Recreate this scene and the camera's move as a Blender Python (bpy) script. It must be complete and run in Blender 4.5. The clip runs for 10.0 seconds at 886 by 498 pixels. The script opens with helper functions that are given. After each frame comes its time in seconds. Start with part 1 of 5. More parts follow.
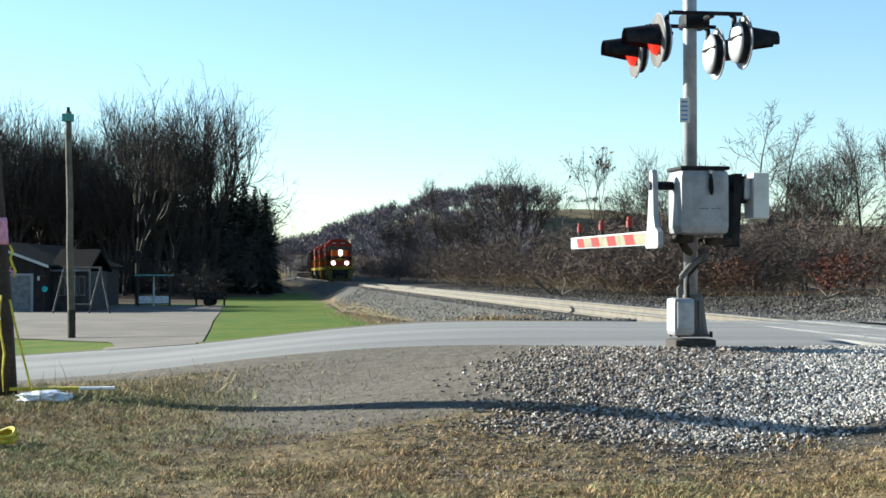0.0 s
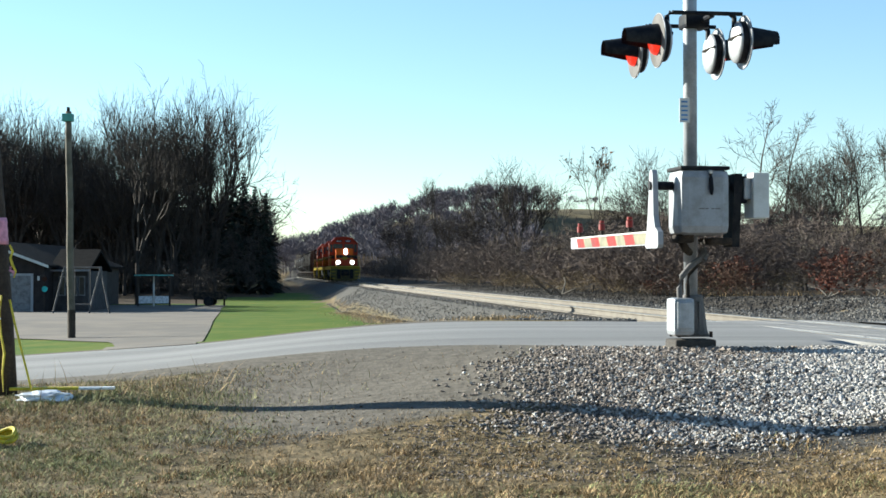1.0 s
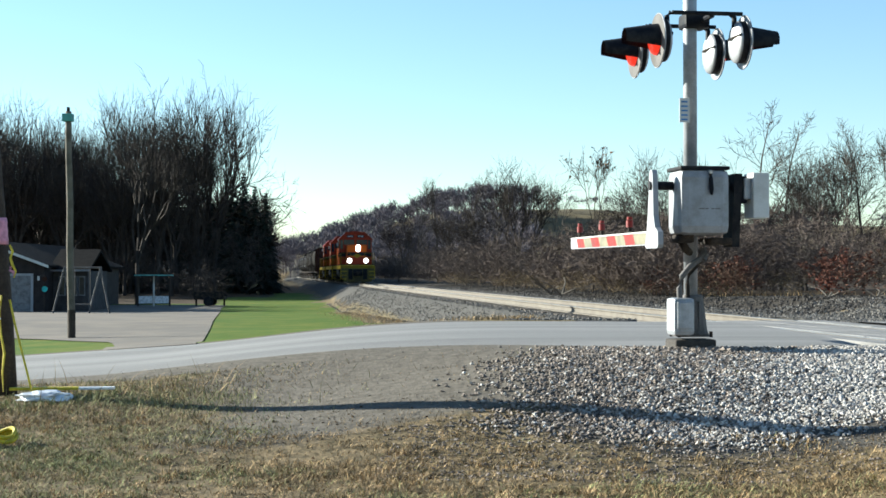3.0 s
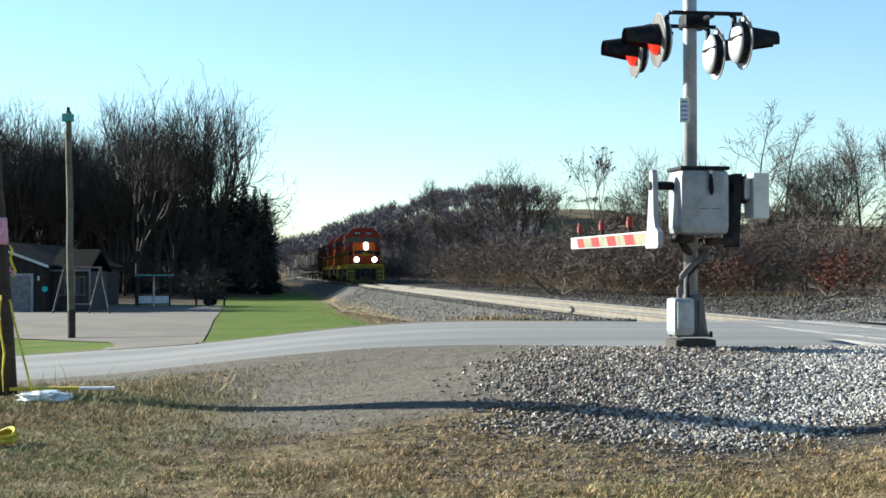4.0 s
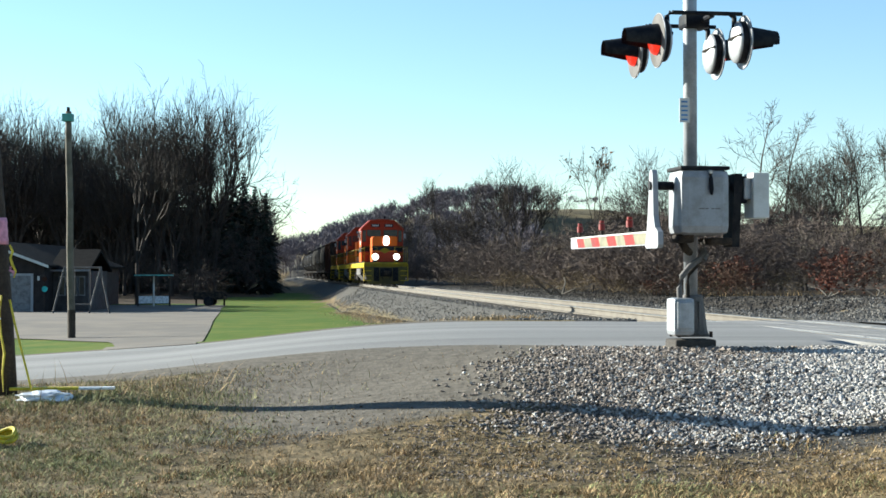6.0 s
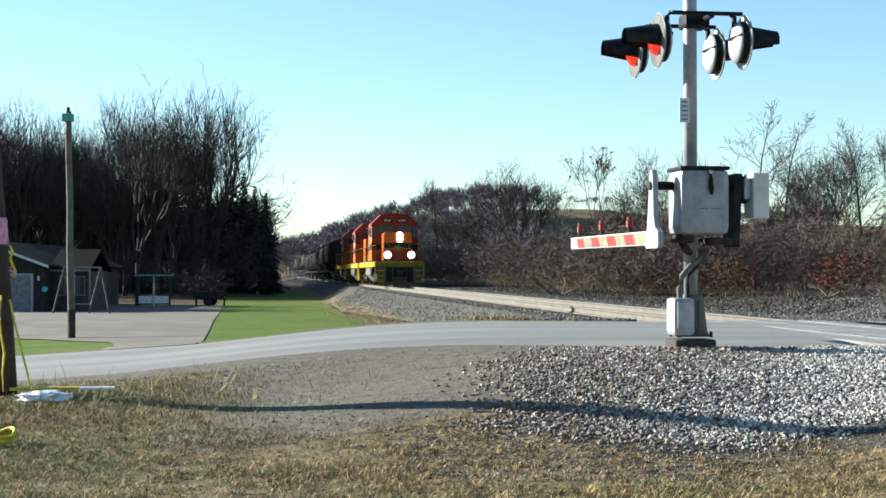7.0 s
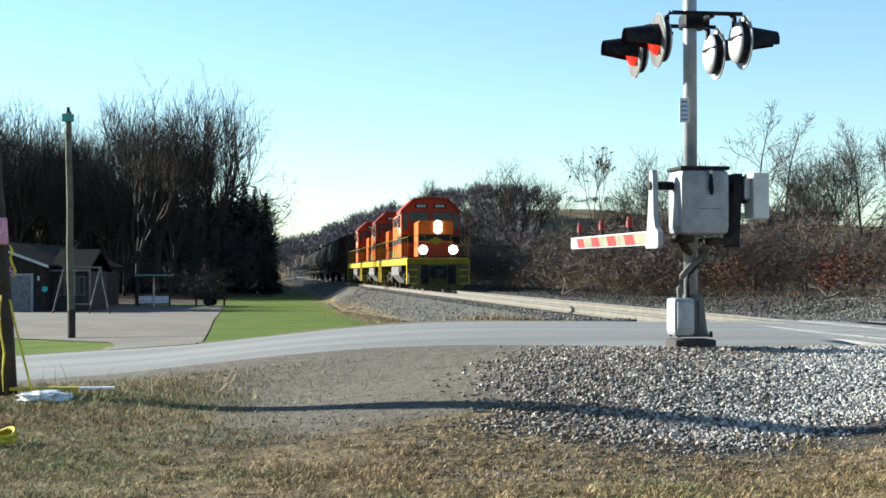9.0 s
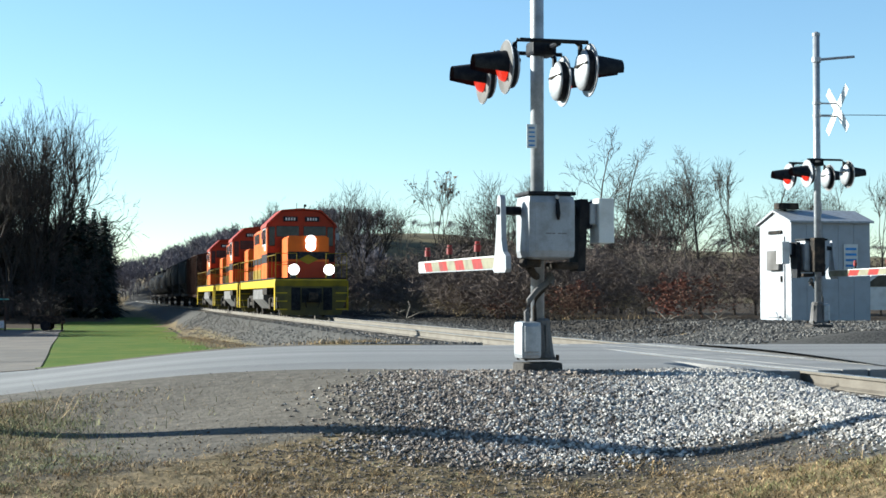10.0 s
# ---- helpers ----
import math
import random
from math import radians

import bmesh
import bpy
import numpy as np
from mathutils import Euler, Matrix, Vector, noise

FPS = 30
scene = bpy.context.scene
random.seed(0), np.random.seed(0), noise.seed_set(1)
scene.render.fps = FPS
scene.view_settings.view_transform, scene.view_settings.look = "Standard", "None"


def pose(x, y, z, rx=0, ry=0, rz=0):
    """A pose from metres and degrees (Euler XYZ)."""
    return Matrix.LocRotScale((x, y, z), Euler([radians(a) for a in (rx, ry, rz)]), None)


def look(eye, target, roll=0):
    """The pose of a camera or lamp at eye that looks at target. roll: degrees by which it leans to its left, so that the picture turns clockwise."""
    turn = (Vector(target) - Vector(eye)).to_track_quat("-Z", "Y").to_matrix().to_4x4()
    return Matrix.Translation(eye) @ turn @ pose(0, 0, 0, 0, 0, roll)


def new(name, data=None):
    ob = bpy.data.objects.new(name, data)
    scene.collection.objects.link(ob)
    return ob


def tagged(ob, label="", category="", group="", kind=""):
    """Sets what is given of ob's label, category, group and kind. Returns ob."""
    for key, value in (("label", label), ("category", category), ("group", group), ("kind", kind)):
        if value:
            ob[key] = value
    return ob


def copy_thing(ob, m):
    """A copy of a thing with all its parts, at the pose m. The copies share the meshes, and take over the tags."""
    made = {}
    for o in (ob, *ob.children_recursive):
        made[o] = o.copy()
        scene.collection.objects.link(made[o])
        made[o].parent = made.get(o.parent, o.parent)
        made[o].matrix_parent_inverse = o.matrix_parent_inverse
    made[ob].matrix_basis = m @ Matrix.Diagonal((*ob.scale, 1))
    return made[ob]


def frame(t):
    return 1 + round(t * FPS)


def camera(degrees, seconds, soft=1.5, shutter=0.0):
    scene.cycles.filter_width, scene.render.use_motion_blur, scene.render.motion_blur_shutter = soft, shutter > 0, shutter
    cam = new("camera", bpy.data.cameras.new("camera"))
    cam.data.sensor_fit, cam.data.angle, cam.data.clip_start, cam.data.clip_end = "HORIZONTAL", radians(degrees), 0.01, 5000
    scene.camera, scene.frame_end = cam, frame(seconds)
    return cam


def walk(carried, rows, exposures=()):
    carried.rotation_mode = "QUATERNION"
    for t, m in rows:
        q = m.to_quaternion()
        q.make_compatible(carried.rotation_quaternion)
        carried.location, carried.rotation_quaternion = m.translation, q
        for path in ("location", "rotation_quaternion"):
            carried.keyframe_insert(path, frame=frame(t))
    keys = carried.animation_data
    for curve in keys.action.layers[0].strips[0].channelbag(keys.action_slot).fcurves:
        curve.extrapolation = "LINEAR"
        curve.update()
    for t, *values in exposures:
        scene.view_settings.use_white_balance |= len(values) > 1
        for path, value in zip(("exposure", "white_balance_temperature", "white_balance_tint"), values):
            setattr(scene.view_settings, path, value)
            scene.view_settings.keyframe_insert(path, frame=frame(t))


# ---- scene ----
cam = camera(32.39, 10.0, soft=1.6)
EYE = (0.0, 0.0, 0.83)


def aim(right, up, shift=0.0):
    """A pose at EYE moved sideways, turned right and tilted up by so many degrees."""
    return pose(EYE[0] + shift, EYE[1], EYE[2], 90 + up, 0, -right)


walk(cam, [(0.0, aim(0, 0.92)), (9.0, aim(0, 0.92)), (9.2, aim(0, 0.92)), (9.4, aim(-0.10, 0.95)), (9.5, aim(-0.11, 0.95)),
           (9.6, aim(0.57, 0.90)), (9.7, aim(1.92, 1.20, -0.015)), (9.8, aim(3.71, 1.44, -0.035)), (9.9, aim(5.43, 1.64, -0.055)), (10.0, aim(5.885, 1.82, -0.06))],
     exposures=[(0.0, 1.80, 6250, 2), (9.4, 1.80, 6250, 2), (10.0, 1.68, 6000, 2)])

# ---- daylight ----
SUN_AZ = math.degrees(math.atan2(-0.91, 0.415))      # compass angle of the sun from +Y towards +X
SUN_EL = 19.5
world = bpy.data.worlds.new("sky")
scene.world = world
world.use_nodes = True
wn = world.node_tree
sky = wn.nodes.new("ShaderNodeTexSky")
sky.sky_type, sky.sun_disc = "NISHITA", False
sky.sun_elevation, sky.sun_rotation = radians(SUN_EL), radians(SUN_AZ)
sky.air_density, sky.dust_density, sky.ozone_density = 1.0, 0.0, 3.1
wn.nodes["Background"].inputs["Strength"].default_value = 0.060
wn.links.new(sky.outputs["Color"], wn.nodes["Background"].inputs["Color"])
sun = new("sun", bpy.data.lights.new("sun", "SUN"))
sun.data.energy, sun.data.angle, sun.data.color = 5.0, radians(0.55), (1.0, 0.94, 0.84)
az, el = radians(SUN_AZ), radians(SUN_EL)
sun.matrix_world = look((math.sin(az) * math.cos(el) * 60, math.cos(az) * math.cos(el) * 60, math.sin(el) * 60), (0, 0, 0))


# ---- materials ----
def surface(name, colour, rough=0.7, metal=0.0, vary=0.25, scale=6.0, bump=0.15, bump_scale=60.0, second=None, amount=0.4,
            emit=None, spec=0.4, isle=0.0, obj=0.0, stretch=None):
    """Node material: base colour broken up by noise at two scales, fine relief, an optional second colour in blotches."""
    m = bpy.data.materials.new(name)
    m.use_nodes = True
    nt, b = m.node_tree, m.node_tree.nodes["Principled BSDF"]
    L, N = nt.links.new, nt.nodes.new
    geo = N("ShaderNodeTexCoord")
    n1, n2 = N("ShaderNodeTexNoise"), N("ShaderNodeTexNoise")
    n1.inputs["Scale"].default_value, n1.inputs["Detail"].default_value = scale, 5
    n2.inputs["Scale"].default_value, n2.inputs["Detail"].default_value = bump_scale, 4
    L(geo.outputs["Object"], n2.inputs["Vector"])
    if stretch:
        mp = N("ShaderNodeMapping")
        mp.inputs["Scale"].default_value = stretch
        L(geo.outputs["Object"], mp.inputs["Vector"]), L(mp.outputs["Vector"], n1.inputs["Vector"])
    else:
        L(geo.outputs["Object"], n1.inputs["Vector"])
    mix = N("ShaderNodeMix")
    mix.data_type = "RGBA"
    mix.inputs["A"].default_value = (*colour, 1)
    mix.inputs["B"].default_value = (*(second or [c * 0.6 for c in colour]), 1)
    ramp = N("ShaderNodeMapRange")
    ramp.inputs["From Min"].default_value, ramp.inputs["From Max"].default_value = 0.62 - amount * 0.5, 0.78 - amount * 0.3
    L(n1.outputs["Fac"], ramp.inputs["Value"]), L(ramp.outputs["Result"], mix.inputs["Factor"])
    hsv = N("ShaderNodeHueSaturation")
    L(mix.outputs["Result"], hsv.inputs["Color"])
    val = N("ShaderNodeMapRange")
    val.inputs["From Min"].default_value, val.inputs["From Max"].default_value = 0.25, 0.75
    val.inputs["To Min"].default_value, val.inputs["To Max"].default_value = 1 - vary, 1 + vary
    L(n2.outputs["Fac"], val.inputs["Value"])
    last = val.outputs["Result"]
    for source, width in (("ShaderNodeNewGeometry", isle), ("ShaderNodeObjectInfo", obj)):
        if width:
            g, r, mul = N(source), N("ShaderNodeMapRange"), N("ShaderNodeMath")
            r.inputs["To Min"].default_value, r.inputs["To Max"].default_value = 1 - width, 1 + width
            mul.operation = "MULTIPLY"
            L(g.outputs["Random Per Island" if source.endswith("Geometry") else "Random"], r.inputs["Value"])
            L(r.outputs["Result"], mul.inputs[0]), L(last, mul.inputs[1])
            last = mul.outputs["Value"]
    L(last, hsv.inputs["Value"])
    L(hsv.outputs["Color"], b.inputs["Base Color"])
    rr = N("ShaderNodeMapRange")
    rr.inputs["To Min"].default_value, rr.inputs["To Max"].default_value = max(0.03, rough - 0.12), min(1, rough + 0.12)
    L(n1.outputs["Fac"], rr.inputs["Value"]), L(rr.outputs["Result"], b.inputs["Roughness"])
    b.inputs["Metallic"].default_value, b.inputs["Specular IOR Level"].default_value = metal, spec
    if bump:
        bp = N("ShaderNodeBump")
        bp.inputs["Strength"].default_value, bp.inputs["Distance"].default_value = bump, 0.02
        L(n2.outputs["Fac"], bp.inputs["Height"]), L(bp.outputs["Normal"], b.inputs["Normal"])
    if emit:
        b.inputs["Emission Color"].default_value, b.inputs["Emission Strength"].default_value = (*emit[0], 1), emit[1]
    return m


def ground_material():
    """Dry turf, with lawn, dirt, gravel, asphalt dust and leaf litter laid in by the mesh's zone attributes."""
    m = surface("turf", (0.185, 0.138, 0.078), 0.95, vary=0.5, scale=7.0, bump=0.6, bump_scale=26, second=(0.085, 0.066, 0.036), amount=0.5, spec=0.1)
    nt, b = m.node_tree, m.node_tree.nodes["Principled BSDF"]
    L, N = nt.links.new, nt.nodes.new
    last = b.inputs["Base Color"].links[0].from_socket
    geo = N("ShaderNodeTexCoord")
    for zone, c1, c2, s in (("lawn", (0.043, 0.092, 0.007), (0.105, 0.122, 0.018), 0.55), ("dirt", (0.138, 0.121, 0.099), (0.078, 0.068, 0.055), 9.0),
                            ("gravel", (0.095, 0.090, 0.082), (0.038, 0.035, 0.032), 22.0), ("litter", (0.07, 0.048, 0.03), (0.03, 0.023, 0.016), 2.0),
                            ("soil", (0.028, 0.023, 0.018), (0.06, 0.051, 0.04), 7.0), ("straw", (0.155, 0.122, 0.068), (0.095, 0.078, 0.045), 8.0)):
        a, n, mix, lay = N("ShaderNodeAttribute"), N("ShaderNodeTexNoise"), N("ShaderNodeMix"), N("ShaderNodeMix")
        a.attribute_name = zone
        n.inputs["Scale"].default_value, n.inputs["Detail"].default_value, n.inputs["Roughness"].default_value = s, 6, 0.7
        L(geo.outputs["Object"], n.inputs["Vector"])
        mix.data_type = lay.data_type = "RGBA"
        r = N("ShaderNodeMapRange")
        r.inputs["From Min"].default_value, r.inputs["From Max"].default_value = 0.38, 0.62
        L(n.outputs["Fac"], r.inputs["Value"])
        mix.inputs["A"].default_value, mix.inputs["B"].default_value = (*c1, 1), (*c2, 1)
        L(r.outputs["Result"], mix.inputs["Factor"])
        # ragged edge: attribute plus noise, sharpened
        add, cut = N("ShaderNodeMath"), N("ShaderNodeMapRange")
        L(a.outputs["Fac"], add.inputs[0]), L(n.outputs["Fac"], add.inputs[1])
        cut.inputs["From Min"].default_value, cut.inputs["From Max"].default_value = 0.86, 1.14
        L(add.outputs["Value"], cut.inputs["Value"])
        L(cut.outputs["Result"], lay.inputs["Factor"]), L(last, lay.inputs["A"]), L(mix.outputs["Result"], lay.inputs["B"])
        last = lay.outputs["Result"]
    L(last, b.inputs["Base Color"])
    return m


MAT = dict(
    turf=ground_material(),
    asphalt=surface("asphalt", (0.192, 0.186, 0.180), 0.85, vary=0.16, scale=0.7, bump=0.3, bump_scale=90, second=(0.133, 0.130, 0.127), amount=0.5, stretch=(0.12, 1.3, 1.0)),
    drive=surface("drive_concrete", (0.147, 0.120, 0.092), 0.9, vary=0.12, scale=0.6, bump=0.2, bump_scale=40, second=(0.092, 0.078, 0.064), amount=0.6),
    paint_line=surface("worn_line_paint", (0.465, 0.450, 0.405), 0.8, vary=0.2, scale=5, second=(0.188, 0.180, 0.173), amount=0.5),
    stone=surface("ballast_stone", (0.380, 0.354, 0.320), 0.85, vary=0.25, scale=9, bump=0.4, bump_scale=70, second=(0.233, 0.216, 0.207), isle=0.6),
    stone_old=surface("old_ballast_stone", (0.222, 0.182, 0.150), 0.9, vary=0.25, scale=9, bump=0.4, bump_scale=70, second=(0.090, 0.072, 0.060), isle=0.6),
    # Cream dimmed to put the gate arm's shade into its colour.
    cream=surface("cream_sheeting", (0.189, 0.173, 0.111), 0.5, vary=0.08, scale=6, bump=0.03),
    blade=surface("grass_blade", (0.41, 0.285, 0.145), 0.8, vary=0.25, scale=7.0, bump=0, second=(0.125, 0.088, 0.042), amount=0.5, isle=0.65, spec=0.2),
    bark=surface("grey_bark", (0.051, 0.041, 0.035), 0.95, vary=0.35, scale=2, bump=0.5, bump_scale=30, second=(0.031, 0.025, 0.022), spec=0.15, obj=0.2),
    bark_pale=surface("pale_bark", (0.077, 0.062, 0.051), 0.95, vary=0.35, scale=2, bump=0.4, bump_scale=30, second=(0.048, 0.039, 0.031), spec=0.15, obj=0.25),
    needle=surface("conifer_needles", (0.010, 0.017, 0.010), 0.85, vary=0.4, scale=3, bump=0, isle=0.4, spec=0.2),
    brush=surface("brush_twigs", (0.104, 0.081, 0.069), 0.95, vary=0.3, scale=0.35, bump=0, second=(0.066, 0.050, 0.044), spec=0.1, isle=0.45),
    redbrush=surface("red_brush_leaves", (0.096, 0.034, 0.024), 0.9, vary=0.3, scale=0.5, bump=0, second=(0.072, 0.048, 0.034), spec=0.1, isle=0.5),
    galv=surface("galvanised_steel", (0.300, 0.310, 0.330), 0.5, 0.35, vary=0.10, scale=8, bump=0.08, second=(0.220, 0.230, 0.240)),
    silver=surface("aluminium_paint", (0.262, 0.272, 0.292), 0.5, 0.2, vary=0.08, scale=9, bump=0.06, second=(0.212, 0.212, 0.217)),
    white=surface("white_paint", (0.522, 0.522, 0.504), 0.5, vary=0.06, scale=5, bump=0.06, second=(0.432, 0.423, 0.396), amount=0.3),
    black=surface("black_paint", (0.006, 0.007, 0.011), 0.6, spec=0.12, vary=0.3, scale=8, bump=0.1, second=(0.024, 0.024, 0.024)),
    iron=surface("dark_iron", (0.015, 0.014, 0.013), 0.8, 0.0, spec=0.1, vary=0.3, scale=6, bump=0.2, second=(0.056, 0.042, 0.032)),
    red=surface("red_sheeting", (0.245, 0.010, 0.007), 0.45, vary=0.1, scale=6, bump=0.05),
    lens=surface("red_lens", (0.496, 0.014, 0.010), 0.25, vary=0.1, scale=6, bump=0.1, bump_scale=120, emit=((1.0, 0.045, 0.02), 0.26)),
    rail=surface("rusty_rail", (0.088, 0.073, 0.056), 0.75, 0.0, vary=0.2, scale=3, bump=0.15, second=(0.127, 0.110, 0.088), amount=0.5),
    polish=surface("polished_rail_head", (0.55, 0.54, 0.52), 0.3, 0.9, vary=0.1, scale=10, bump=0.05),
    tie=surface("weathered_tie", (0.096, 0.078, 0.060), 0.95, vary=0.3, scale=4, bump=0.5, second=(0.054, 0.042, 0.033), obj=0.3),
    pole=surface("creosoted_wood", (0.049, 0.036, 0.026), 0.95, vary=0.35, scale=3, bump=0.5, bump_scale=35, second=(0.025, 0.018, 0.014)),
    pole_grey=surface("weathered_pole", (0.136, 0.116, 0.092), 0.9, vary=0.25, scale=3, bump=0.4, bump_scale=35, second=(0.080, 0.068, 0.054)),
    # Orange brightened and yellowed for sunlit sides; loco_red is toned for shaded faces.
    orange=surface("sunlit_orange_loco_paint", (0.53, 0.098, 0.006), 0.5, vary=0.08, scale=2, bump=0.03, second=(0.45, 0.075, 0.007), spec=0.18),
    loco_red=surface("shaded_orange_red_paint", (0.257, 0.025, 0.006), 0.5, vary=0.08, scale=2, bump=0.03, second=(0.228, 0.025, 0.009), spec=0.18),
    # Yellow toned for the shaded front; sill is its sunlit copy.
    yellow=surface("yellow_loco_paint", (0.204, 0.140, 0.004), 0.5, vary=0.1, scale=2, bump=0.03, second=(0.128, 0.093, 0.007), spec=0.18),
    grime=surface("grey_brake_dust", (0.108, 0.101, 0.098), 0.8, vary=0.2, scale=2, bump=0.2, second=(0.058, 0.054, 0.050)),
    glass=surface("dark_cab_glass", (0.02, 0.025, 0.032), 0.12, vary=0.05, bump=0.0, spec=0.25),
    lamp=surface("lit_headlight", (0.9, 0.9, 0.85), 0.2, bump=0, emit=((1.0, 0.95, 0.88), 1.7)),
    hopper=surface("grey_hopper_paint", (0.045, 0.044, 0.042), 0.85, spec=0.08, vary=0.15, scale=1.2, bump=0.1, second=(0.030, 0.026, 0.022), amount=0.5),
    boxbrown=surface("brown_car_paint", (0.048, 0.022, 0.015), 0.85, spec=0.08, vary=0.2, scale=1.2, bump=0.1, second=(0.028, 0.015, 0.011)),
    tank=surface("black_tank_paint", (0.006, 0.006, 0.007), 0.85, spec=0.06, vary=0.3, scale=1.5, bump=0.05, second=(0.018, 0.016, 0.014)),
    # Both house sidings are darkened in place of tree shade on the walls.
    siding=surface("dark_siding_shaded", (0.020, 0.014, 0.014), 0.8, vary=0.1, scale=3, bump=0.1),
    siding_grey=surface("grey_siding_shaded", (0.048, 0.042, 0.042), 0.8, vary=0.1, scale=3, bump=0.1),
    roof=surface("roof_shingle", (0.014, 0.013, 0.013), 1.0, spec=0.05, vary=0.3, scale=3, bump=0.4, isle=0.3),
    teal=surface("teal_metal", (0.080, 0.288, 0.272), 0.6, vary=0.1, scale=4, bump=0.05),
    cyan=surface("cyan_plastic", (0.016, 0.400, 0.400), 0.4, vary=0.1, bump=0.03),
    pink=surface("pink_tape", (0.600, 0.262, 0.360), 0.6, vary=0.12, scale=12, bump=0.15),
    caution=surface("yellow_tape", (0.562, 0.450, 0.022), 0.5, vary=0.12, scale=12, bump=0.1),
    bag=surface("white_plastic", (0.738, 0.747, 0.765), 0.4, vary=0.08, scale=10, bump=0.2),
    concrete=surface("foundation_concrete", (0.125, 0.117, 0.107), 0.9, vary=0.15, scale=5, bump=0.3, second=(0.150, 0.140, 0.130)),
    bluesign=surface("blue_sheeting", (0.030, 0.200, 0.500), 0.5, vary=0.08, bump=0.02),
    # Pilot yellow with grime, darkened further for shade low on the front.
    dirty=surface("shaded_dirty_yellow", (0.096, 0.072, 0.005), 0.6, vary=0.2, scale=2, bump=0.05, second=(0.048, 0.038, 0.010), amount=0.5),
    lamp_off=surface("unlit_lamp_glass", (0.25, 0.25, 0.24), 0.15, bump=0),
    hut=surface("hut_white_paint", (0.281, 0.290, 0.310), 0.5, vary=0.05, scale=3, bump=0.05, second=(0.242, 0.247, 0.257), amount=0.3),
    door_grey=surface("pale_door", (0.180, 0.180, 0.189), 0.6, vary=0.05, bump=0.04),
    # Same yellow loco paint, brightened for the sun on sills and steps.
    sill=surface("sunlit_yellow_sill", (0.476, 0.332, 0.009), 0.5, vary=0.1, scale=2, bump=0.03, second=(0.340, 0.238, 0.013), spec=0.18),
    green_blade=surface("green_blade", (0.215, 0.225, 0.095), 0.8, vary=0.25, scale=1.2, bump=0, second=(0.238, 0.217, 0.105), amount=0.5, isle=0.5, spec=0.15),
    brown_leaf=surface("brown_leaf", (0.11, 0.062, 0.034), 0.8, vary=0.25, scale=2.0, bump=0, isle=0.5, spec=0.15),
    clod=surface("dark_clod", (0.042, 0.036, 0.031), 0.95, vary=0.3, scale=9, bump=0.4, bump_scale=70, second=(0.025, 0.021, 0.018), isle=0.6),
    ballast_dark=surface("weathered_ballast", (0.135, 0.125, 0.112), 0.9, vary=0.25, scale=9, bump=0.4, bump_scale=70, second=(0.065, 0.058, 0.052), isle=0.6),
    tan_brush=surface("tan_weeds", (0.20, 0.150, 0.085), 0.95, vary=0.3, scale=0.6, bump=0, second=(0.12, 0.088, 0.055), spec=0.1, isle=0.5),
    # Twig colour lifted and turned purple-blue to carry the distance haze.
    farwood=surface("far_twigs_hazed", (0.140, 0.127, 0.140), 0.95, vary=0.2, scale=0.05, bump=0, second=(0.109, 0.095, 0.105), isle=0.3, spec=0.05),
)


# ---- mesh helpers ----
def finish(bm, name, material, smooth=False):
    me = bpy.data.meshes.new(name)
    bm.normal_update()
    bm.to_mesh(me)
    bm.free()
    me.materials.append(MAT[material])
    if smooth:
        me.polygons.foreach_set("use_smooth", [True] * len(me.polygons))
    return me


def part(name, bm, material, parent, label="", smooth=False):
    """Link a bmesh as one mesh object under a thing or a part."""
    ob = new(name, finish(bm, name, material, smooth))
    ob.parent = parent
    if label:
        tagged(ob, label)
    return ob


def thing(name, label, category, at=(0, 0, 0), rz=0.0, group="", kind=""):
    ob = tagged(new(name), label, category, group, kind)
    ob.matrix_basis = pose(*at, 0, 0, rz)
    return ob


def box(bm, lo, hi, bevel=0.0, m=None):
    lo, hi = Vector(lo), Vector(hi)
    r = bmesh.ops.create_cube(bm, size=1.0)["verts"]
    for v in r:
        v.co = Vector([lo[i] + (v.co[i] + 0.5) * (hi[i] - lo[i]) for i in range(3)])
    if bevel:
        es = list({e for v in r for e in v.link_edges})
        out = bmesh.ops.bevel(bm, geom=es, offset=bevel, segments=2, affect="EDGES", profile=0.6)
        r = list({v for f in out["faces"] for v in f.verts} | {v for v in r if v.is_valid})
    if m is not None:
        bmesh.ops.transform(bm, matrix=m, verts=r)
    return bm


def tube(bm, points, radius, sides=8, cap=True):
    """A round tube through the points; radius one number or one per point."""
    pts = [Vector(p) for p in points]
    rad = radius if isinstance(radius, (list, tuple)) else [radius] * len(pts)
    rings = []
    for i, p in enumerate(pts):
        d = (pts[min(i + 1, len(pts) - 1)] - pts[max(i - 1, 0)]).normalized()
        a = d.cross(Vector((0.013, 0.02, 1)) if abs(d.z) < 0.95 else Vector((1, 0.02, 0))).normalized()
        b = d.cross(a)
        rings.append([bm.verts.new(p + rad[i] * (math.cos(k * math.tau / sides) * a + math.sin(k * math.tau / sides) * b)) for k in range(sides)])
    for r0, r1 in zip(rings, rings[1:]):
        for k in range(sides):
            bm.faces.new((r0[k], r0[(k + 1) % sides], r1[(k + 1) % sides], r1[k]))
    if cap:
        bm.faces.new(rings[0][::-1]), bm.faces.new(rings[-1])
    return bm


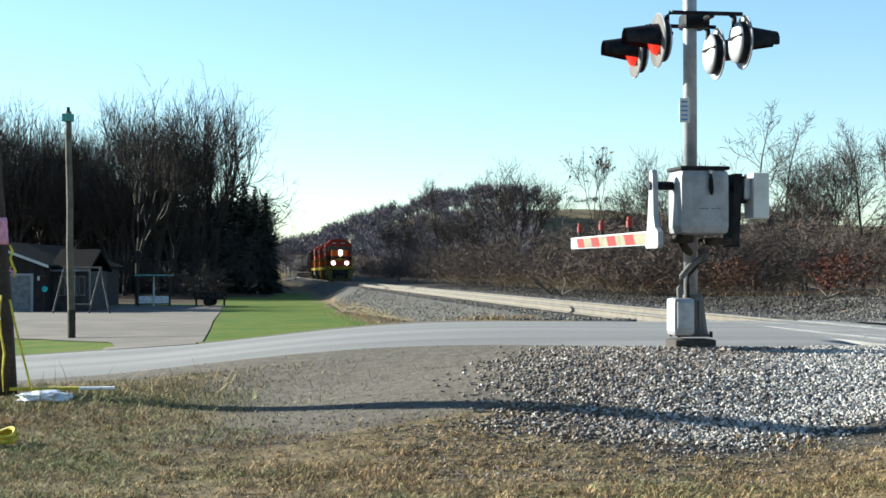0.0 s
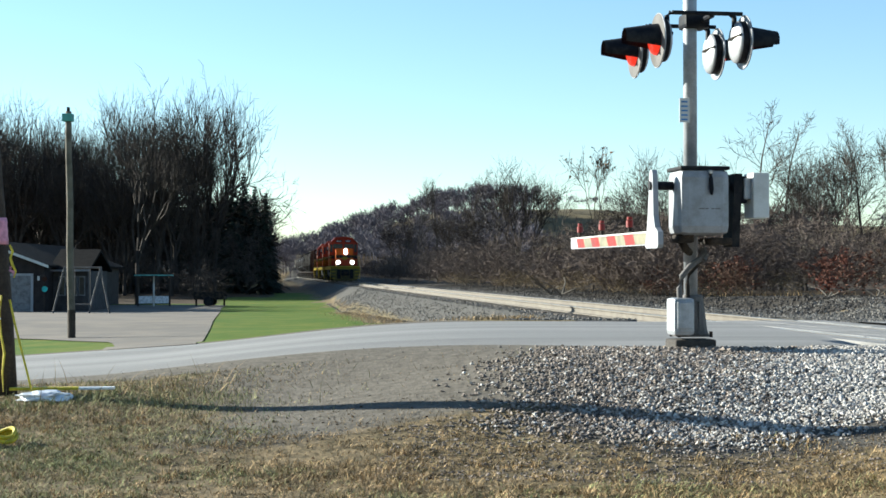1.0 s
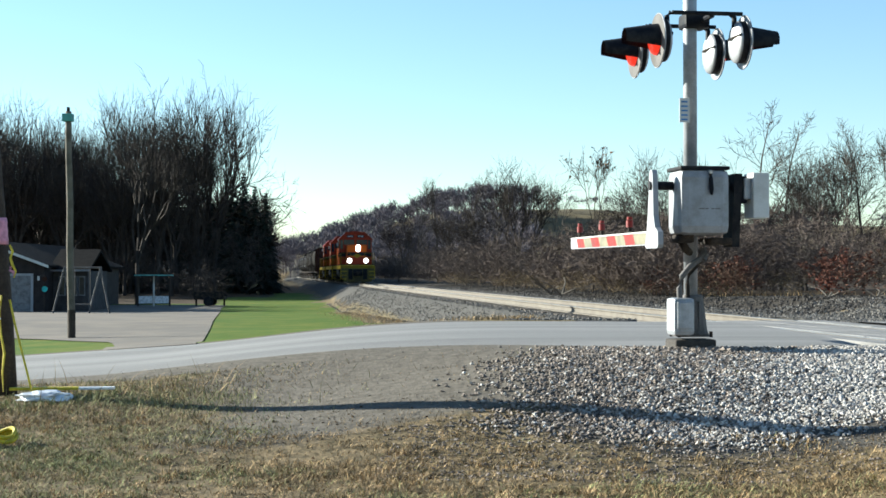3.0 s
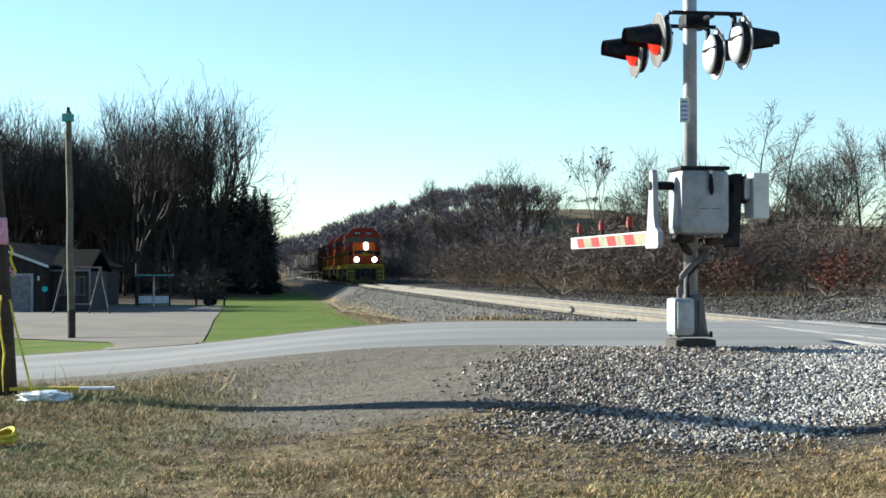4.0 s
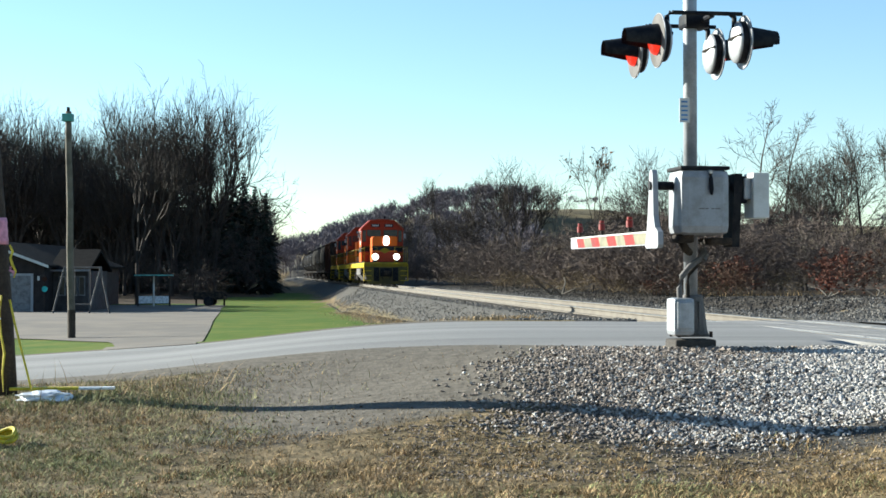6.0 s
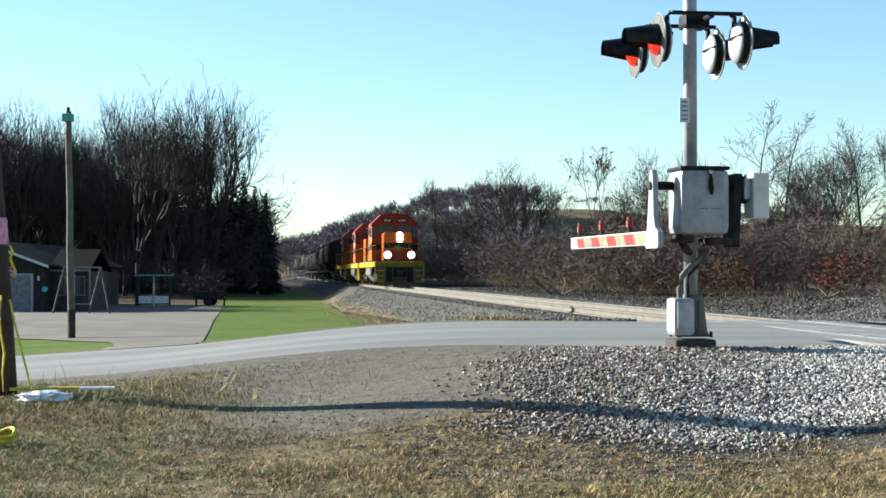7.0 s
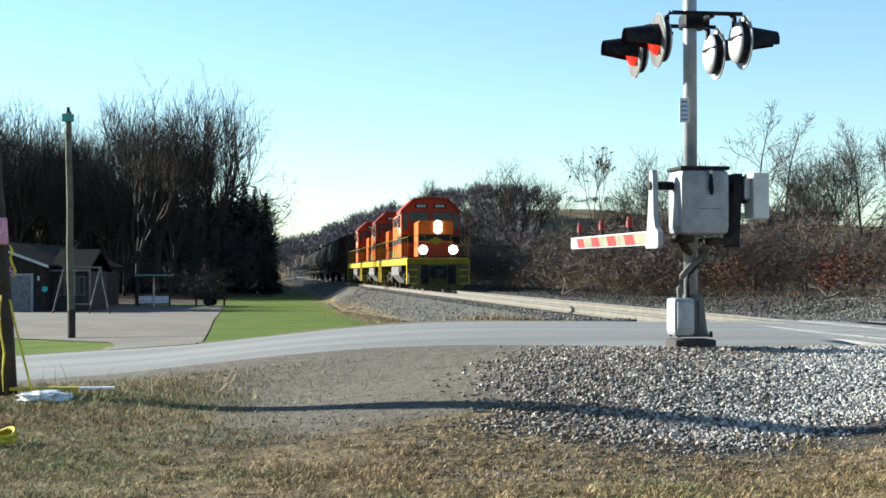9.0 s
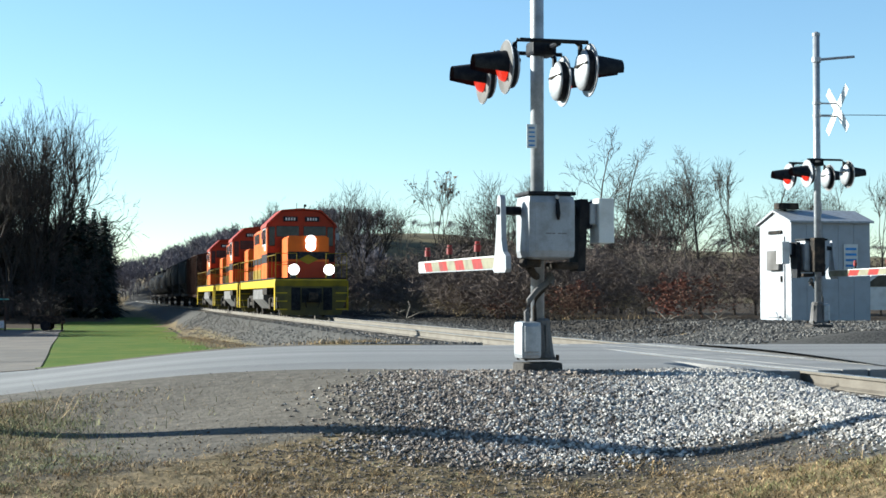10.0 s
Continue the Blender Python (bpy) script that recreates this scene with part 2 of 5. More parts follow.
def prism(bm, profile, axis, a, b):
    """Extrude a closed 2D profile along an axis (0 x, 1 y, 2 z) from a to b."""
    def at(p, t):
        q = list(p)
        q.insert(axis, t)
        return bm.verts.new(q)
    r0, r1 = [at(p, a) for p in profile], [at(p, b) for p in profile]
    n = len(profile)
    for k in range(n):
        bm.faces.new((r0[k], r0[(k + 1) % n], r1[(k + 1) % n], r1[k]))
    bm.faces.new(r0[::-1]), bm.faces.new(r1)
    bmesh.ops.recalc_face_normals(bm, faces=bm.faces[:])
    return bm


def B():
    return bmesh.new()


# ---- the lie of the land ----
def sstep(a, b, x):
    t = np.clip((x - a) / (b - a), 0, 1)
    return t * t * (3 - 2 * t)


TRACK_X, TRACK_SLOPE, TRACK_TURN = 8.58, -0.1178, 6.72       # the straight track: x at y = 0, dx/dy, degrees
ROAD_FAR = 26.6


def road_near(x):
    """The road's near edge, which flares towards the crossing."""
    return 18.4 - 1.5 * sstep(-1.0, 4.5, np.asarray(x, float))


def across(x, y):
    """Distance from the track's centre line, to its right positive."""
    return (x - TRACK_X - TRACK_SLOPE * y) * 0.9931


def road_z(x):
    d = np.maximum(1.5 - x, 0)
    return -0.068 * d * sstep(0, 6, d) - 0.0 + 0.05 * np.minimum(np.maximum(d - 14, 0), 60) * 1.1


def wave(x, y):
    return (np.sin(x * 1.7 + y * 0.6) + np.sin(y * 2.3 - x * 0.9 + 1) + np.sin(x * 0.53 + 2.1) * 1.5 + np.sin(y * 0.71 + x * 0.37)) * 0.25


def ground_z(x, y):
    x, y = np.asarray(x, float), np.asarray(y, float)
    rz = road_z(x)
    # field before the road
    near = -0.70 + 0.26 * sstep(10.5, 16.5, y) + 0.03 * wave(x, y)
    side = sstep(-2.5, 2.5, x + 0.15 * (y - 14))
    near = near + side * ((rz + 0.04) - near) * sstep(11.4 - 0.12 * x, 15.6, y)
    near = near + (rz + 0.0 - near) * sstep(15.4, road_near(x) - 0.3, y)
    # land beyond the road
    far = np.interp(y, [26, 30, 50, 88, 130, 200], [0, -0.25, -0.85, -1.38, -1.2, -0.9])
    left = rz * (1 - sstep(28, 60, y)) + far * sstep(26, 34, y)
    right = -0.06 + (0.06 + 0.22 * (1 - sstep(38, 54, y))) * sstep(2.6, 5.5, across(x, y)) + 0.03 * wave(x * 0.7, y * 0.7)
    s = across(x, y)
    beyond = left + (right - left) * sstep(-2.5, 2.5, s)
    z = np.where(y < road_near(x) - 0.3, near, np.where(y < ROAD_FAR + 0.3, rz - 0.03, beyond))
    # ballast bed
    bed = np.where(y < road_near(x), -0.12 - np.maximum(np.abs(s) - 2.6, 0) * 0.33, -0.2 - np.maximum(np.abs(s) - 1.75, 0) * 0.55)
    inroad = (y > road_near(x)) & (y < ROAD_FAR)
    z = np.where(inroad, np.where(np.abs(s) < 2.2, np.minimum(z, -0.2), z), np.where(np.abs(s) < 1.9, -0.2, np.where(y < road_near(x), 0.1 * np.logaddexp(z / 0.1, np.minimum(bed, 0.2) / 0.1), np.maximum(z, np.minimum(bed, 0.2)))))
    # hills round the valley
    hill = 16 * sstep(210, 520, y) * (0.6 + 0.4 * np.sin(x * 0.008 + 1.0)) * sstep(-400, -60, x + 0.2 * y) * sstep(2, 60, s + 0.02 * y)
    hill = hill + (2.5 + 3.5 * sstep(-47, -13, x)) * sstep(372, 405, y) * sstep(-140, -60, x) * (1 - 0.8 * sstep(40, 90, x))
    hill = hill + 9 * sstep(160, 230, y) * sstep(14, 60, -s) + 10 * sstep(34, 140, -x - 8) * sstep(130, 190, y)
    return z + hill


def axis(fine_lo, fine_hi, step, lo, hi, grow=1.09):
    mid = list(np.arange(fine_lo, fine_hi, step))
    out, d, v = [], step, fine_hi
    while v < hi:
        out.append(v)
        d *= grow
        v += d
    out.append(hi)
    low, d, v = [], step, fine_lo
    while v > lo:
        d *= grow
        v -= d
        low.append(max(v, lo))
    return np.array(low[::-1] + mid + out)


def grid_mesh(name, xs, ys, zfun, material):
    X, Y = np.meshgrid(xs, ys)
    co = np.stack([X, Y, zfun(X, Y)], -1).reshape(-1, 3)
    nx, ny = len(xs), len(ys)
    i = (np.arange(ny - 1)[:, None] * nx + np.arange(nx - 1)).reshape(-1)
    quads = np.stack([i, i + 1, i + nx + 1, i + nx], 1)
    return raw_mesh(name, co, quads, material), X.reshape(-1), Y.reshape(-1)


def raw_mesh(name, co, faces, material, smooth=False):
    """A mesh from arrays of corners and of equal-sided faces."""
    me = bpy.data.meshes.new(name)
    k = faces.shape[1]
    me.vertices.add(len(co)), me.loops.add(faces.size), me.polygons.add(len(faces))
    me.vertices.foreach_set("co", np.ascontiguousarray(co, np.float32).reshape(-1))
    me.loops.foreach_set("vertex_index", np.ascontiguousarray(faces, np.int32).reshape(-1))
    me.polygons.foreach_set("loop_start", np.arange(0, faces.size, k, dtype=np.int32))
    me.polygons.foreach_set("use_smooth", np.full(len(faces), smooth))
    me.materials.append(MAT[material])
    me.update(calc_edges=True)
    return me


def blotch(x, y, s, seed):
    return np.array([noise.noise((a * s + seed, b * s, seed * 1.7)) for a, b in zip(x, y)])


def drive_left(y):
    return np.interp(y, [26, 36, 41, 45, 48, 62, 80, 100], [-5.8, -7.7, -8.9, -12, -17, -24, -30, -31])


def drive_right(y):
    return np.interp(y, [26, 30, 60, 95, 112], [-4.2, -4.9, -9.0, -13.8, -15.5])


def build_ground():
    me, X, Y = grid_mesh("ground", axis(-7.5, 8.5, 0.14, -900, 900), axis(8.0, 19.0, 0.14, -120, 1500, 1.03), ground_z, "turf")
    s = across(X, Y)
    b1 = blotch(X, Y, 0.45, 3.0)
    zones = {}
    mound = sstep(0.0, 2.0, X - 0.15 * (Y - 13) + 0.5 * b1) * sstep(12.3, 13.3, Y + 0.7 * b1 + 0.4 * np.clip(X, 0, 1.7)) * (Y < road_near(X) - 0.1)
    zones["gravel"] = np.maximum(mound * 0.95, np.where((np.abs(s) < 3.3 + 0.5 * b1) & (Y > 18), 0.95, 0))
    zones["gravel"] = np.maximum(zones["gravel"], np.where((np.abs(s) < 3.3 + b1) & (Y < road_near(X)) & (Y > 8), 0.9, 0))
    zones["gravel"] = np.maximum(zones["gravel"], 0.8 * ((s > 2) & (s < 22) & (Y > 26.5) & (Y < 33 + 3 * b1)))
    zones["dirt"] = sstep(-5.0, 0.0, X + 1.6 * b1) * sstep(12.6, 14.2, Y - 0.3 * np.minimum(X, 2) + 0.6 * b1) * (Y < 30)
    zones["dirt"] = np.maximum(zones["dirt"], 0.9 * ((Y > road_near(X) - 1.2 + 0.4 * b1) & (Y < ROAD_FAR + 0.5 + 0.4 * b1)))
    zones["lawn"] = 0.95 * ((Y > ROAD_FAR) & (s < -4.2 + b1) & (Y < 150) & (X > -60)) * np.where(Y > 34, 1, np.where(s < -5.6 + b1 - 0.1 * (34 - Y), 1, 0))
    zones["straw"] = 0.8 * ((Y > ROAD_FAR) & (s < -3.0) & (s > -4.6 + 1.2 * b1) & (Y < 90)) + 0.9 * ((Y > 215) & (s > 30) & (X < 260))
    # The nearer litter patch also darkens ground that lies in the wood's shade.
    zones["litter"] = np.maximum(sstep(122, 136, Y + 5 * b1) * sstep(-6, -9, s), sstep(104, 109, Y + 3 * b1) * (X < -0.147 * Y)) + sstep(7, 10, s + b1) * (Y < 700) * (Y > 35) * (1 - 0.9 * ((Y > 215) & (s > 30)))
    zones["soil"] = 0.42 * sstep(-0.5, 1.0, X + b1) * sstep(10.6, 11.6, Y + b1) * sstep(13.8, 13.0, Y + 0.7 * b1) * (s < -3.1 + b1) + 0.9 * ((s > 2.4) & (s < 9.5 + 2 * b1) & (Y > 33 + 2 * b1))
    for name, values in zones.items():
        me.attributes.new(name, "FLOAT", "POINT").data.foreach_set("value", np.clip(values, 0, 1).astype(np.float32))
    me.polygons.foreach_set("use_smooth", [True] * len(me.polygons))
    return tagged(new("ground", me), "rough dry grass, dirt and gravel ground beside the railway", "ground", kind="structure")


def strip(name, xs, y_lo, y_hi, lift, material, label, n=14, zf=None):
    """A paved sheet between two lines y_lo(x) and y_hi(x), draped a little above the land."""
    rows = []
    for k in range(n + 1):
        y = y_lo(xs) + (y_hi(xs) - y_lo(xs)) * k / n
        z = (zf(xs, y) if zf else road_z(xs)) + lift + 0.05 * (1 - (2 * k / n - 1) ** 2) * (0 if zf else 1)
        if n > 1 and k in (0, n):
            z = z - 0.08
        rows.append(np.stack([xs, y, z], 1))
    co = np.concatenate(rows)
    m = len(xs)
    i = (np.arange(n)[:, None] * m + np.arange(m - 1)).reshape(-1)
    return tagged(new(name, raw_mesh(name, co, np.stack([i, i + 1, i + m + 1, i + m], 1), material, True)), label, "road", kind="structure")


def build_paving():
    xs_l = np.concatenate([np.linspace(-160, -24, 30), np.linspace(-23, 3.2, 80)])
    def edge(x):
        return TRACK_X + TRACK_SLOPE * 22.5 + x
    for name, xs in (("road_west", np.append(xs_l, edge(-0.0) - 1.15)), ("road_east", np.concatenate([np.linspace(edge(1.15), 20, 24), np.linspace(22, 160, 20)]))):
        strip(name, xs, lambda x: road_near(x) + 0.12 * np.sin(x * 0.9), lambda x: ROAD_FAR + 0.1 * np.sin(x * 0.7 + 1), 0.0, "asphalt",
              "worn grey asphalt country road at a level crossing")
        strip("edge_line", xs, lambda x: ROAD_FAR - 0.75 + 0 * x, lambda x: ROAD_FAR - 0.63 + 0 * x, 0.012, "paint_line", "faded white edge line on the road", n=1)
    # driveway, given as a sheet running away from the road
    ys = np.concatenate([[ROAD_FAR - 0.6, ROAD_FAR - 0.2, ROAD_FAR + 0.2], np.linspace(ROAD_FAR + 0.6, 103, 66)])
    n = 12
    co = np.concatenate([np.stack([drive_left(ys) + (drive_right(ys) - drive_left(ys)) * k / n, ys, np.zeros_like(ys)], 1) for k in range(n + 1)])
    co[:, 2] = np.where(co[:, 1] < ROAD_FAR + 0.4, road_z(co[:, 0]) + 0.022, ground_z(co[:, 0], co[:, 1]) + 0.02)
    m = len(ys)
    i = (np.arange(n)[:, None] * m + np.arange(m - 1)).reshape(-1)
    tagged(new("driveway", raw_mesh("driveway", co, np.stack([i, i + m, i + m + 1, i + 1], 1), "drive", True)),
           "pale worn concrete driveway leading to the garage", "driveway", kind="structure")


build_ground()
build_paving()


# ---- the railway ----
def track_pose(u, s=0.0, z=0.0):
    """A pose on the track, u metres along it from y = 0, local +Y running away down the line."""
    a = radians(TRACK_TURN)
    return pose(TRACK_X - math.sin(a) * u + math.cos(a) * s, math.cos(a) * u + math.sin(a) * s, z, 0, 0, TRACK_TURN)


def build_track():
    t = tagged(new("railway_track"), "single railway track with rusty rails on weathered ties in ballast", "railway track", kind="structure")
    t.matrix_basis = track_pose(0)
    for s in (-0.755, 0.755):
        bm = B()
        prism(bm, [(s - 0.07, -0.17), (s + 0.07, -0.17), (s + 0.07, -0.155), (s + 0.012, -0.13), (s + 0.012, -0.045), (s + 0.036, -0.03), (s + 0.036, -0.004),
                   (s - 0.036, -0.004), (s - 0.036, -0.03), (s - 0.012, -0.045), (s - 0.012, -0.13), (s - 0.07, -0.155)], 1, -60, 366)
        part("rail", bm, "rail", t, "rail with rusty web")
        part("rail_head", box(B(), (s - 0.034, -60, -0.004), (s + 0.034, 366, 0.001)), "polish", t, "polished running surface")
    me = finish(box(B(), (-1.3, -0.115, -0.33), (1.3, 0.115, -0.168), 0.012), "tie", "tie")
    for k in range(120):
        u = 8 + k * 0.51
        if 16.9 < u < 27.2:
            continue
        o = new("tie", me)
        o.parent = t
        o.matrix_basis = pose(random.uniform(-0.05, 0.05), u, random.uniform(-0.012, 0.006), 0, 0, random.uniform(-1, 1))
    bm = B()
    for k in range(420):
        u = 69.3 + k * 0.52
        box(bm, (-1.3, u - 0.115, -0.33), (1.3, u + 0.115, -0.17))
    tagged(part("distant_ties", bm, "tie", t), kind="stuff")
    # crossing surface of flush panels beside and between the rails
    for s0, s1 in ((-1.32, -1.09), (-1.08, -0.85), (-0.63, -0.34), (-0.33, -0.01), (0.01, 0.33), (0.34, 0.63), (0.85, 1.08), (1.09, 1.32)):
        me = finish(box(B(), (s0, -1.67, -0.16), (s1, 1.67, 0.004), 0.012), "crossing_panel", "asphalt")
        for v in (18.7, 22.05, 25.4):
            o = new("crossing_panel", me)
            o.parent = t
            o.matrix_basis = pose(0, v + random.uniform(-0.01, 0.01), random.uniform(-0.006, 0.004))


def build_loco(label, lit=True):
    """A four-axle road switcher; local -Y is the front, the coupler face lies at y = 0, rail top at z = 0."""
    L = 18.0
    t = thing("diesel_locomotive", label, "locomotive", group="locomotives of the train")
    part("underframe", box(B(), (-1.50, 0.75, 1.25), (1.50, L - 0.75, 1.60), 0.03), "sill", t, "yellow side sill")
    part("walkway", box(B(), (-1.55, 0.75, 1.605), (1.55, L - 0.75, 1.66), 0.01), "black", t, "dark walkway")
    for y0, y1, f in ((0.62, 0.86, -1), (L - 0.86, L - 0.62, 1)):
        bm = B()
        box(bm, (-1.52, y0, 0.85), (1.52, y1, 1.56), 0.03)
        prism(bm, [(-1.45, 0.86), (1.45, 0.86), (1.25, 0.09), (-1.25, 0.09)], 1, y0 + 0.02, y1 - 0.02)
        part("pilot", bm, "dirty", t, "grimy yellow pilot plate with snow plough, darkened for shade")
        part("pilot_beam", box(B(), (-1.535, y0 - 0.012, 1.30), (1.535, y1 + 0.012, 1.55), 0.02), "yellow", t, "yellow end beam")
        ye = y0 - 0.005 if f < 0 else y1 + 0.005
        # Solid black plate on the pilot, painted for the dark of the pocket.
        part("pilot_recess", box(B(), (-0.42, min(ye, ye + 0.03 * f), 0.62), (0.42, max(ye, ye + 0.03 * f), 1.22)), "black", t, "black plate standing for the shaded coupler pocket")
        bm = B()
        box(bm, (-0.13, min(ye, ye + 0.6 * f), 0.72), (0.13, max(ye, ye + 0.6 * f), 1.0), 0.03)
        box(bm, (-0.19, min(ye + 0.45 * f, ye + 0.68 * f), 0.68), (0.19, max(ye + 0.45 * f, ye + 0.68 * f), 1.04), 0.05)
        part("coupler", bm, "iron", t, "iron knuckle coupler")
        for sx in (-1, 1):
            xs0, xs1 = sorted((sx * 0.48, sx * 0.86))
            # Another flat black plate, in place of a shaded opening.
            part("step_well", box(B(), (xs0, min(ye, ye + 0.02 * f), 0.3), (xs1, max(ye, ye + 0.02 * f), 1.25)), "black", t, "black plate standing for a shaded opening in the pilot")
            bm = B()
            for k in range(4):
                x0, x1 = sx * 1.02, sx * 1.54
                box(bm, (min(x0, x1), min(ye, ye - 0.30 * f), 0.32 + 0.34 * k), (max(x0, x1), max(ye, ye - 0.30 * f), 0.36 + 0.34 * k))
            for xx in (1.53,):
                box(bm, (sx * xx - 0.02, min(ye, ye - 0.3 * f), 0.3), (sx * xx + 0.02, max(ye, ye - 0.3 * f), 1.5))
            part("step", bm, "sill", t, "yellow corner steps")
            for hx in (0.30, 0.62):
                part("brake_hose", tube(B(), [(sx * hx, ye, 1.0), (sx * hx, ye + 0.16 * f, 0.9), (sx * hx * 0.98, ye + 0.2 * f, 0.6), (sx * hx * 0.8, ye + 0.17 * f, 0.42)], 0.028, 6), "black", t)
        for a, b in ((-1.5, -0.62), (0.62, 1.5)):
            bm = B()
            for hx in (a, b):
                tube(bm, [(hx, (y0 + y1) / 2, 1.6), (hx, (y0 + y1) / 2, 2.68)], 0.019, 6)
            for z in (2.68, 2.2):
                tube(bm, [(a, (y0 + y1) / 2, z), (b, (y0 + y1) / 2, z)], 0.016, 6)
            part("end_handrail", bm, "yellow", t, "yellow end railing")
    # cab and short hood
    CY0, CY1 = 4.15, 6.45
    prof = [(-1.50, 1.66), (1.50, 1.66), (1.50, 3.86), (1.47, 4.05), (0.86, 4.62), (0.0, 4.70), (-0.86, 4.62), (-1.47, 4.05), (-1.50, 3.86)]
    cabm = prism(B(), prof, 1, CY0, CY1)
    cab_ob = part("cab", cabm, "loco_red", t, "orange-red cab with chamfered roof")
    bm = B()
    box(bm, (-1.1, CY0 - 0.03, 3.50), (-0.10, CY0 - 0.006, 3.98), 0.02), box(bm, (0.10, CY0 - 0.03, 3.50), (1.1, CY0 - 0.006, 3.98), 0.02)
    part("windscreen", bm, "glass", cab_ob, "dark windscreens")
    for sx in (-1, 1):
        part("cab_door_window", box(B(), (min(sx * 1.16, sx * 1.42), CY0 - 0.03, 3.1), (max(sx * 1.16, sx * 1.42), CY0 - 0.006, 3.95), 0.02), "glass", cab_ob)
        part("side_window", box(B(), (sx * 1.505 - 0.012, CY0 + 0.5, 3.2), (sx * 1.505 + 0.012, CY1 - 0.4, 3.85), 0.01), "glass", cab_ob)
        part("side_window_frame", box(B(), (sx * 1.503 - 0.012, CY0 + 0.42, 3.12), (sx * 1.503 + 0.008, CY1 - 0.32, 3.93), 0.005), "silver", cab_ob)
        part("cab_board", box(B(), (sx * 0.48 - 0.32, CY0 - 0.05, 4.18), (sx * 0.48 + 0.32, CY0 - 0.006, 4.40), 0.02), "black", cab_ob, "black board above the windscreen")
        bars = B()
        for k in range(4):
            box(bars, (sx * 0.48 - 0.22 + 0.12 * k, CY0 - 0.058, 4.23), (sx * 0.48 - 0.15 + 0.12 * k, CY0 - 0.051, 4.35))
        part("board_marks", bars, "white", cab_ob)
        part("mirror", box(B(), (sx * 1.66 - 0.07, CY0 + 0.3, 3.4), (sx * 1.66 + 0.07, CY0 + 0.34, 3.7), 0.01), "silver", cab_ob)
        part("cab_stripe", box(B(), (sx * 1.507 - 0.008, CY0 + 0.02, 2.35), (sx * 1.507 + 0.008, CY1 - 0.02, 2.75)), "black", cab_ob, "black band")
        # Brighter orange laid over the cab sides, with the sun put into it.
        part("cab_side", box(B(), (min(sx * 1.498, sx * 1.506), CY0 + 0.01, 1.68), (max(sx * 1.498, sx * 1.506), CY1 - 0.01, 3.84)), "orange", cab_ob, "orange cab side, brightened as in sun")
        part("cab_panel", box(B(), (sx * 1.507 - 0.008, CY0 + 0.5, 2.9), (sx * 1.507 + 0.008, CY0 + 1.2, 3.15)), "white", cab_ob, "white side panel")
    for sx in (-1, 1):
        q0, q1 = sorted((sx * 0.9, sx * 1.49))
        part("front_band", box(B(), (q0, CY0 - 0.014, 2.40), (q1, CY0 - 0.003, 2.80)), "black", cab_ob, "black band on the cab front")
    outer = [(-1.57, 3.92), (-1.53, 4.08), (-0.88, 4.69), (0.0, 4.77), (0.88, 4.69), (1.53, 4.08), (1.57, 3.92)]
    inner = [(1.515, 3.92), (1.48, 4.06), (0.865, 4.63), (0.0, 4.71), (-0.865, 4.63), (-1.48, 4.06), (-1.515, 3.92)]
    part("cab_roof", prism(B(), outer + inner, 1, CY0 - 0.14, CY1 + 0.06), "loco_red", cab_ob, "orange-red roof with a front lip")
    part("air_horn", tube(B(), [(0.2, CY0 + 0.5, 4.7), (0.2, CY0 + 0.5, 4.86), (0.2, CY0 + 0.2, 4.9)], [0.03, 0.03, 0.07], 8), "black", cab_ob)
    part("antenna", tube(B(), [(-0.1, CY0 + 0.8, 4.68), (-0.1, CY0 + 0.8, 5.05)], 0.015, 5), "black", cab_ob)
    nose = part("short_hood", prism(B(), [(-0.88, 1.66), (0.88, 1.66), (0.88, 3.36), (0.78, 3.46), (-0.78, 3.46), (-0.88, 3.36)], 1, 1.75, CY0), "orange", t, "orange short hood")
    part("nose_band", box(B(), (-0.885, 1.735, 2.45), (0.885, 1.749, 2.78)), "black", nose, "black band")
    part("nose_emblem", prism(B(), [(-0.42, 2.45), (0.0, 2.25), (0.42, 2.45), (0.0, 2.66)], 1, 1.718, 1.734), "yellow", nose, "yellow diamond emblem")
    part("nose_lower", box(B(), (-0.885, 1.735, 1.67), (0.885, 1.749, 2.36)), "loco_red", nose)
    for z, k in ((3.27, 0), (3.02, 1)):
        r = bmesh.new()
        # Disc made wider than the lamp glass, to include its bloom.
        bmesh.ops.create_cone(r, cap_ends=True, segments=20, radius1=0.21, radius2=0.21, depth=0.08, matrix=Matrix.Translation((0.1, 1.71, z)) @ Matrix.Rotation(radians(90), 4, "X"))
        part("headlight", r, "lamp" if lit else "lamp_off", nose, "lit headlight" if lit else "unlit headlight")
    for sx in (-0.745, 0.745):
        r = bmesh.new()
        # Radius likewise enlarged for the glare round the ditch light.
        bmesh.ops.create_cone(r, cap_ends=True, segments=20, radius1=0.225, radius2=0.225, depth=0.1, matrix=Matrix.Translation((sx, 0.70, 2.0)) @ Matrix.Rotation(radians(90), 4, "X"))
        part("ditch_light", r, "lamp" if lit else "lamp_off", t, "lit ditch light" if lit else "unlit ditch light")
        part("ditch_light_housing", box(B(), (sx - 0.13, 0.76, 1.66), (sx + 0.13, 0.95, 2.13), 0.03), "black", t)
    # long hood with doors, louvres, fans
    hood = part("long_hood", prism(B(), [(-0.90, 1.66), (0.90, 1.66), (0.90, 4.05), (0.74, 4.22), (-0.74, 4.22), (-0.90, 4.05)], 1, CY1, L - 1.7), "orange", t, "orange long hood")
    for sx in (-1, 1):
        for k in range(13):
            y = CY1 + 0.15 + 0.72 * k
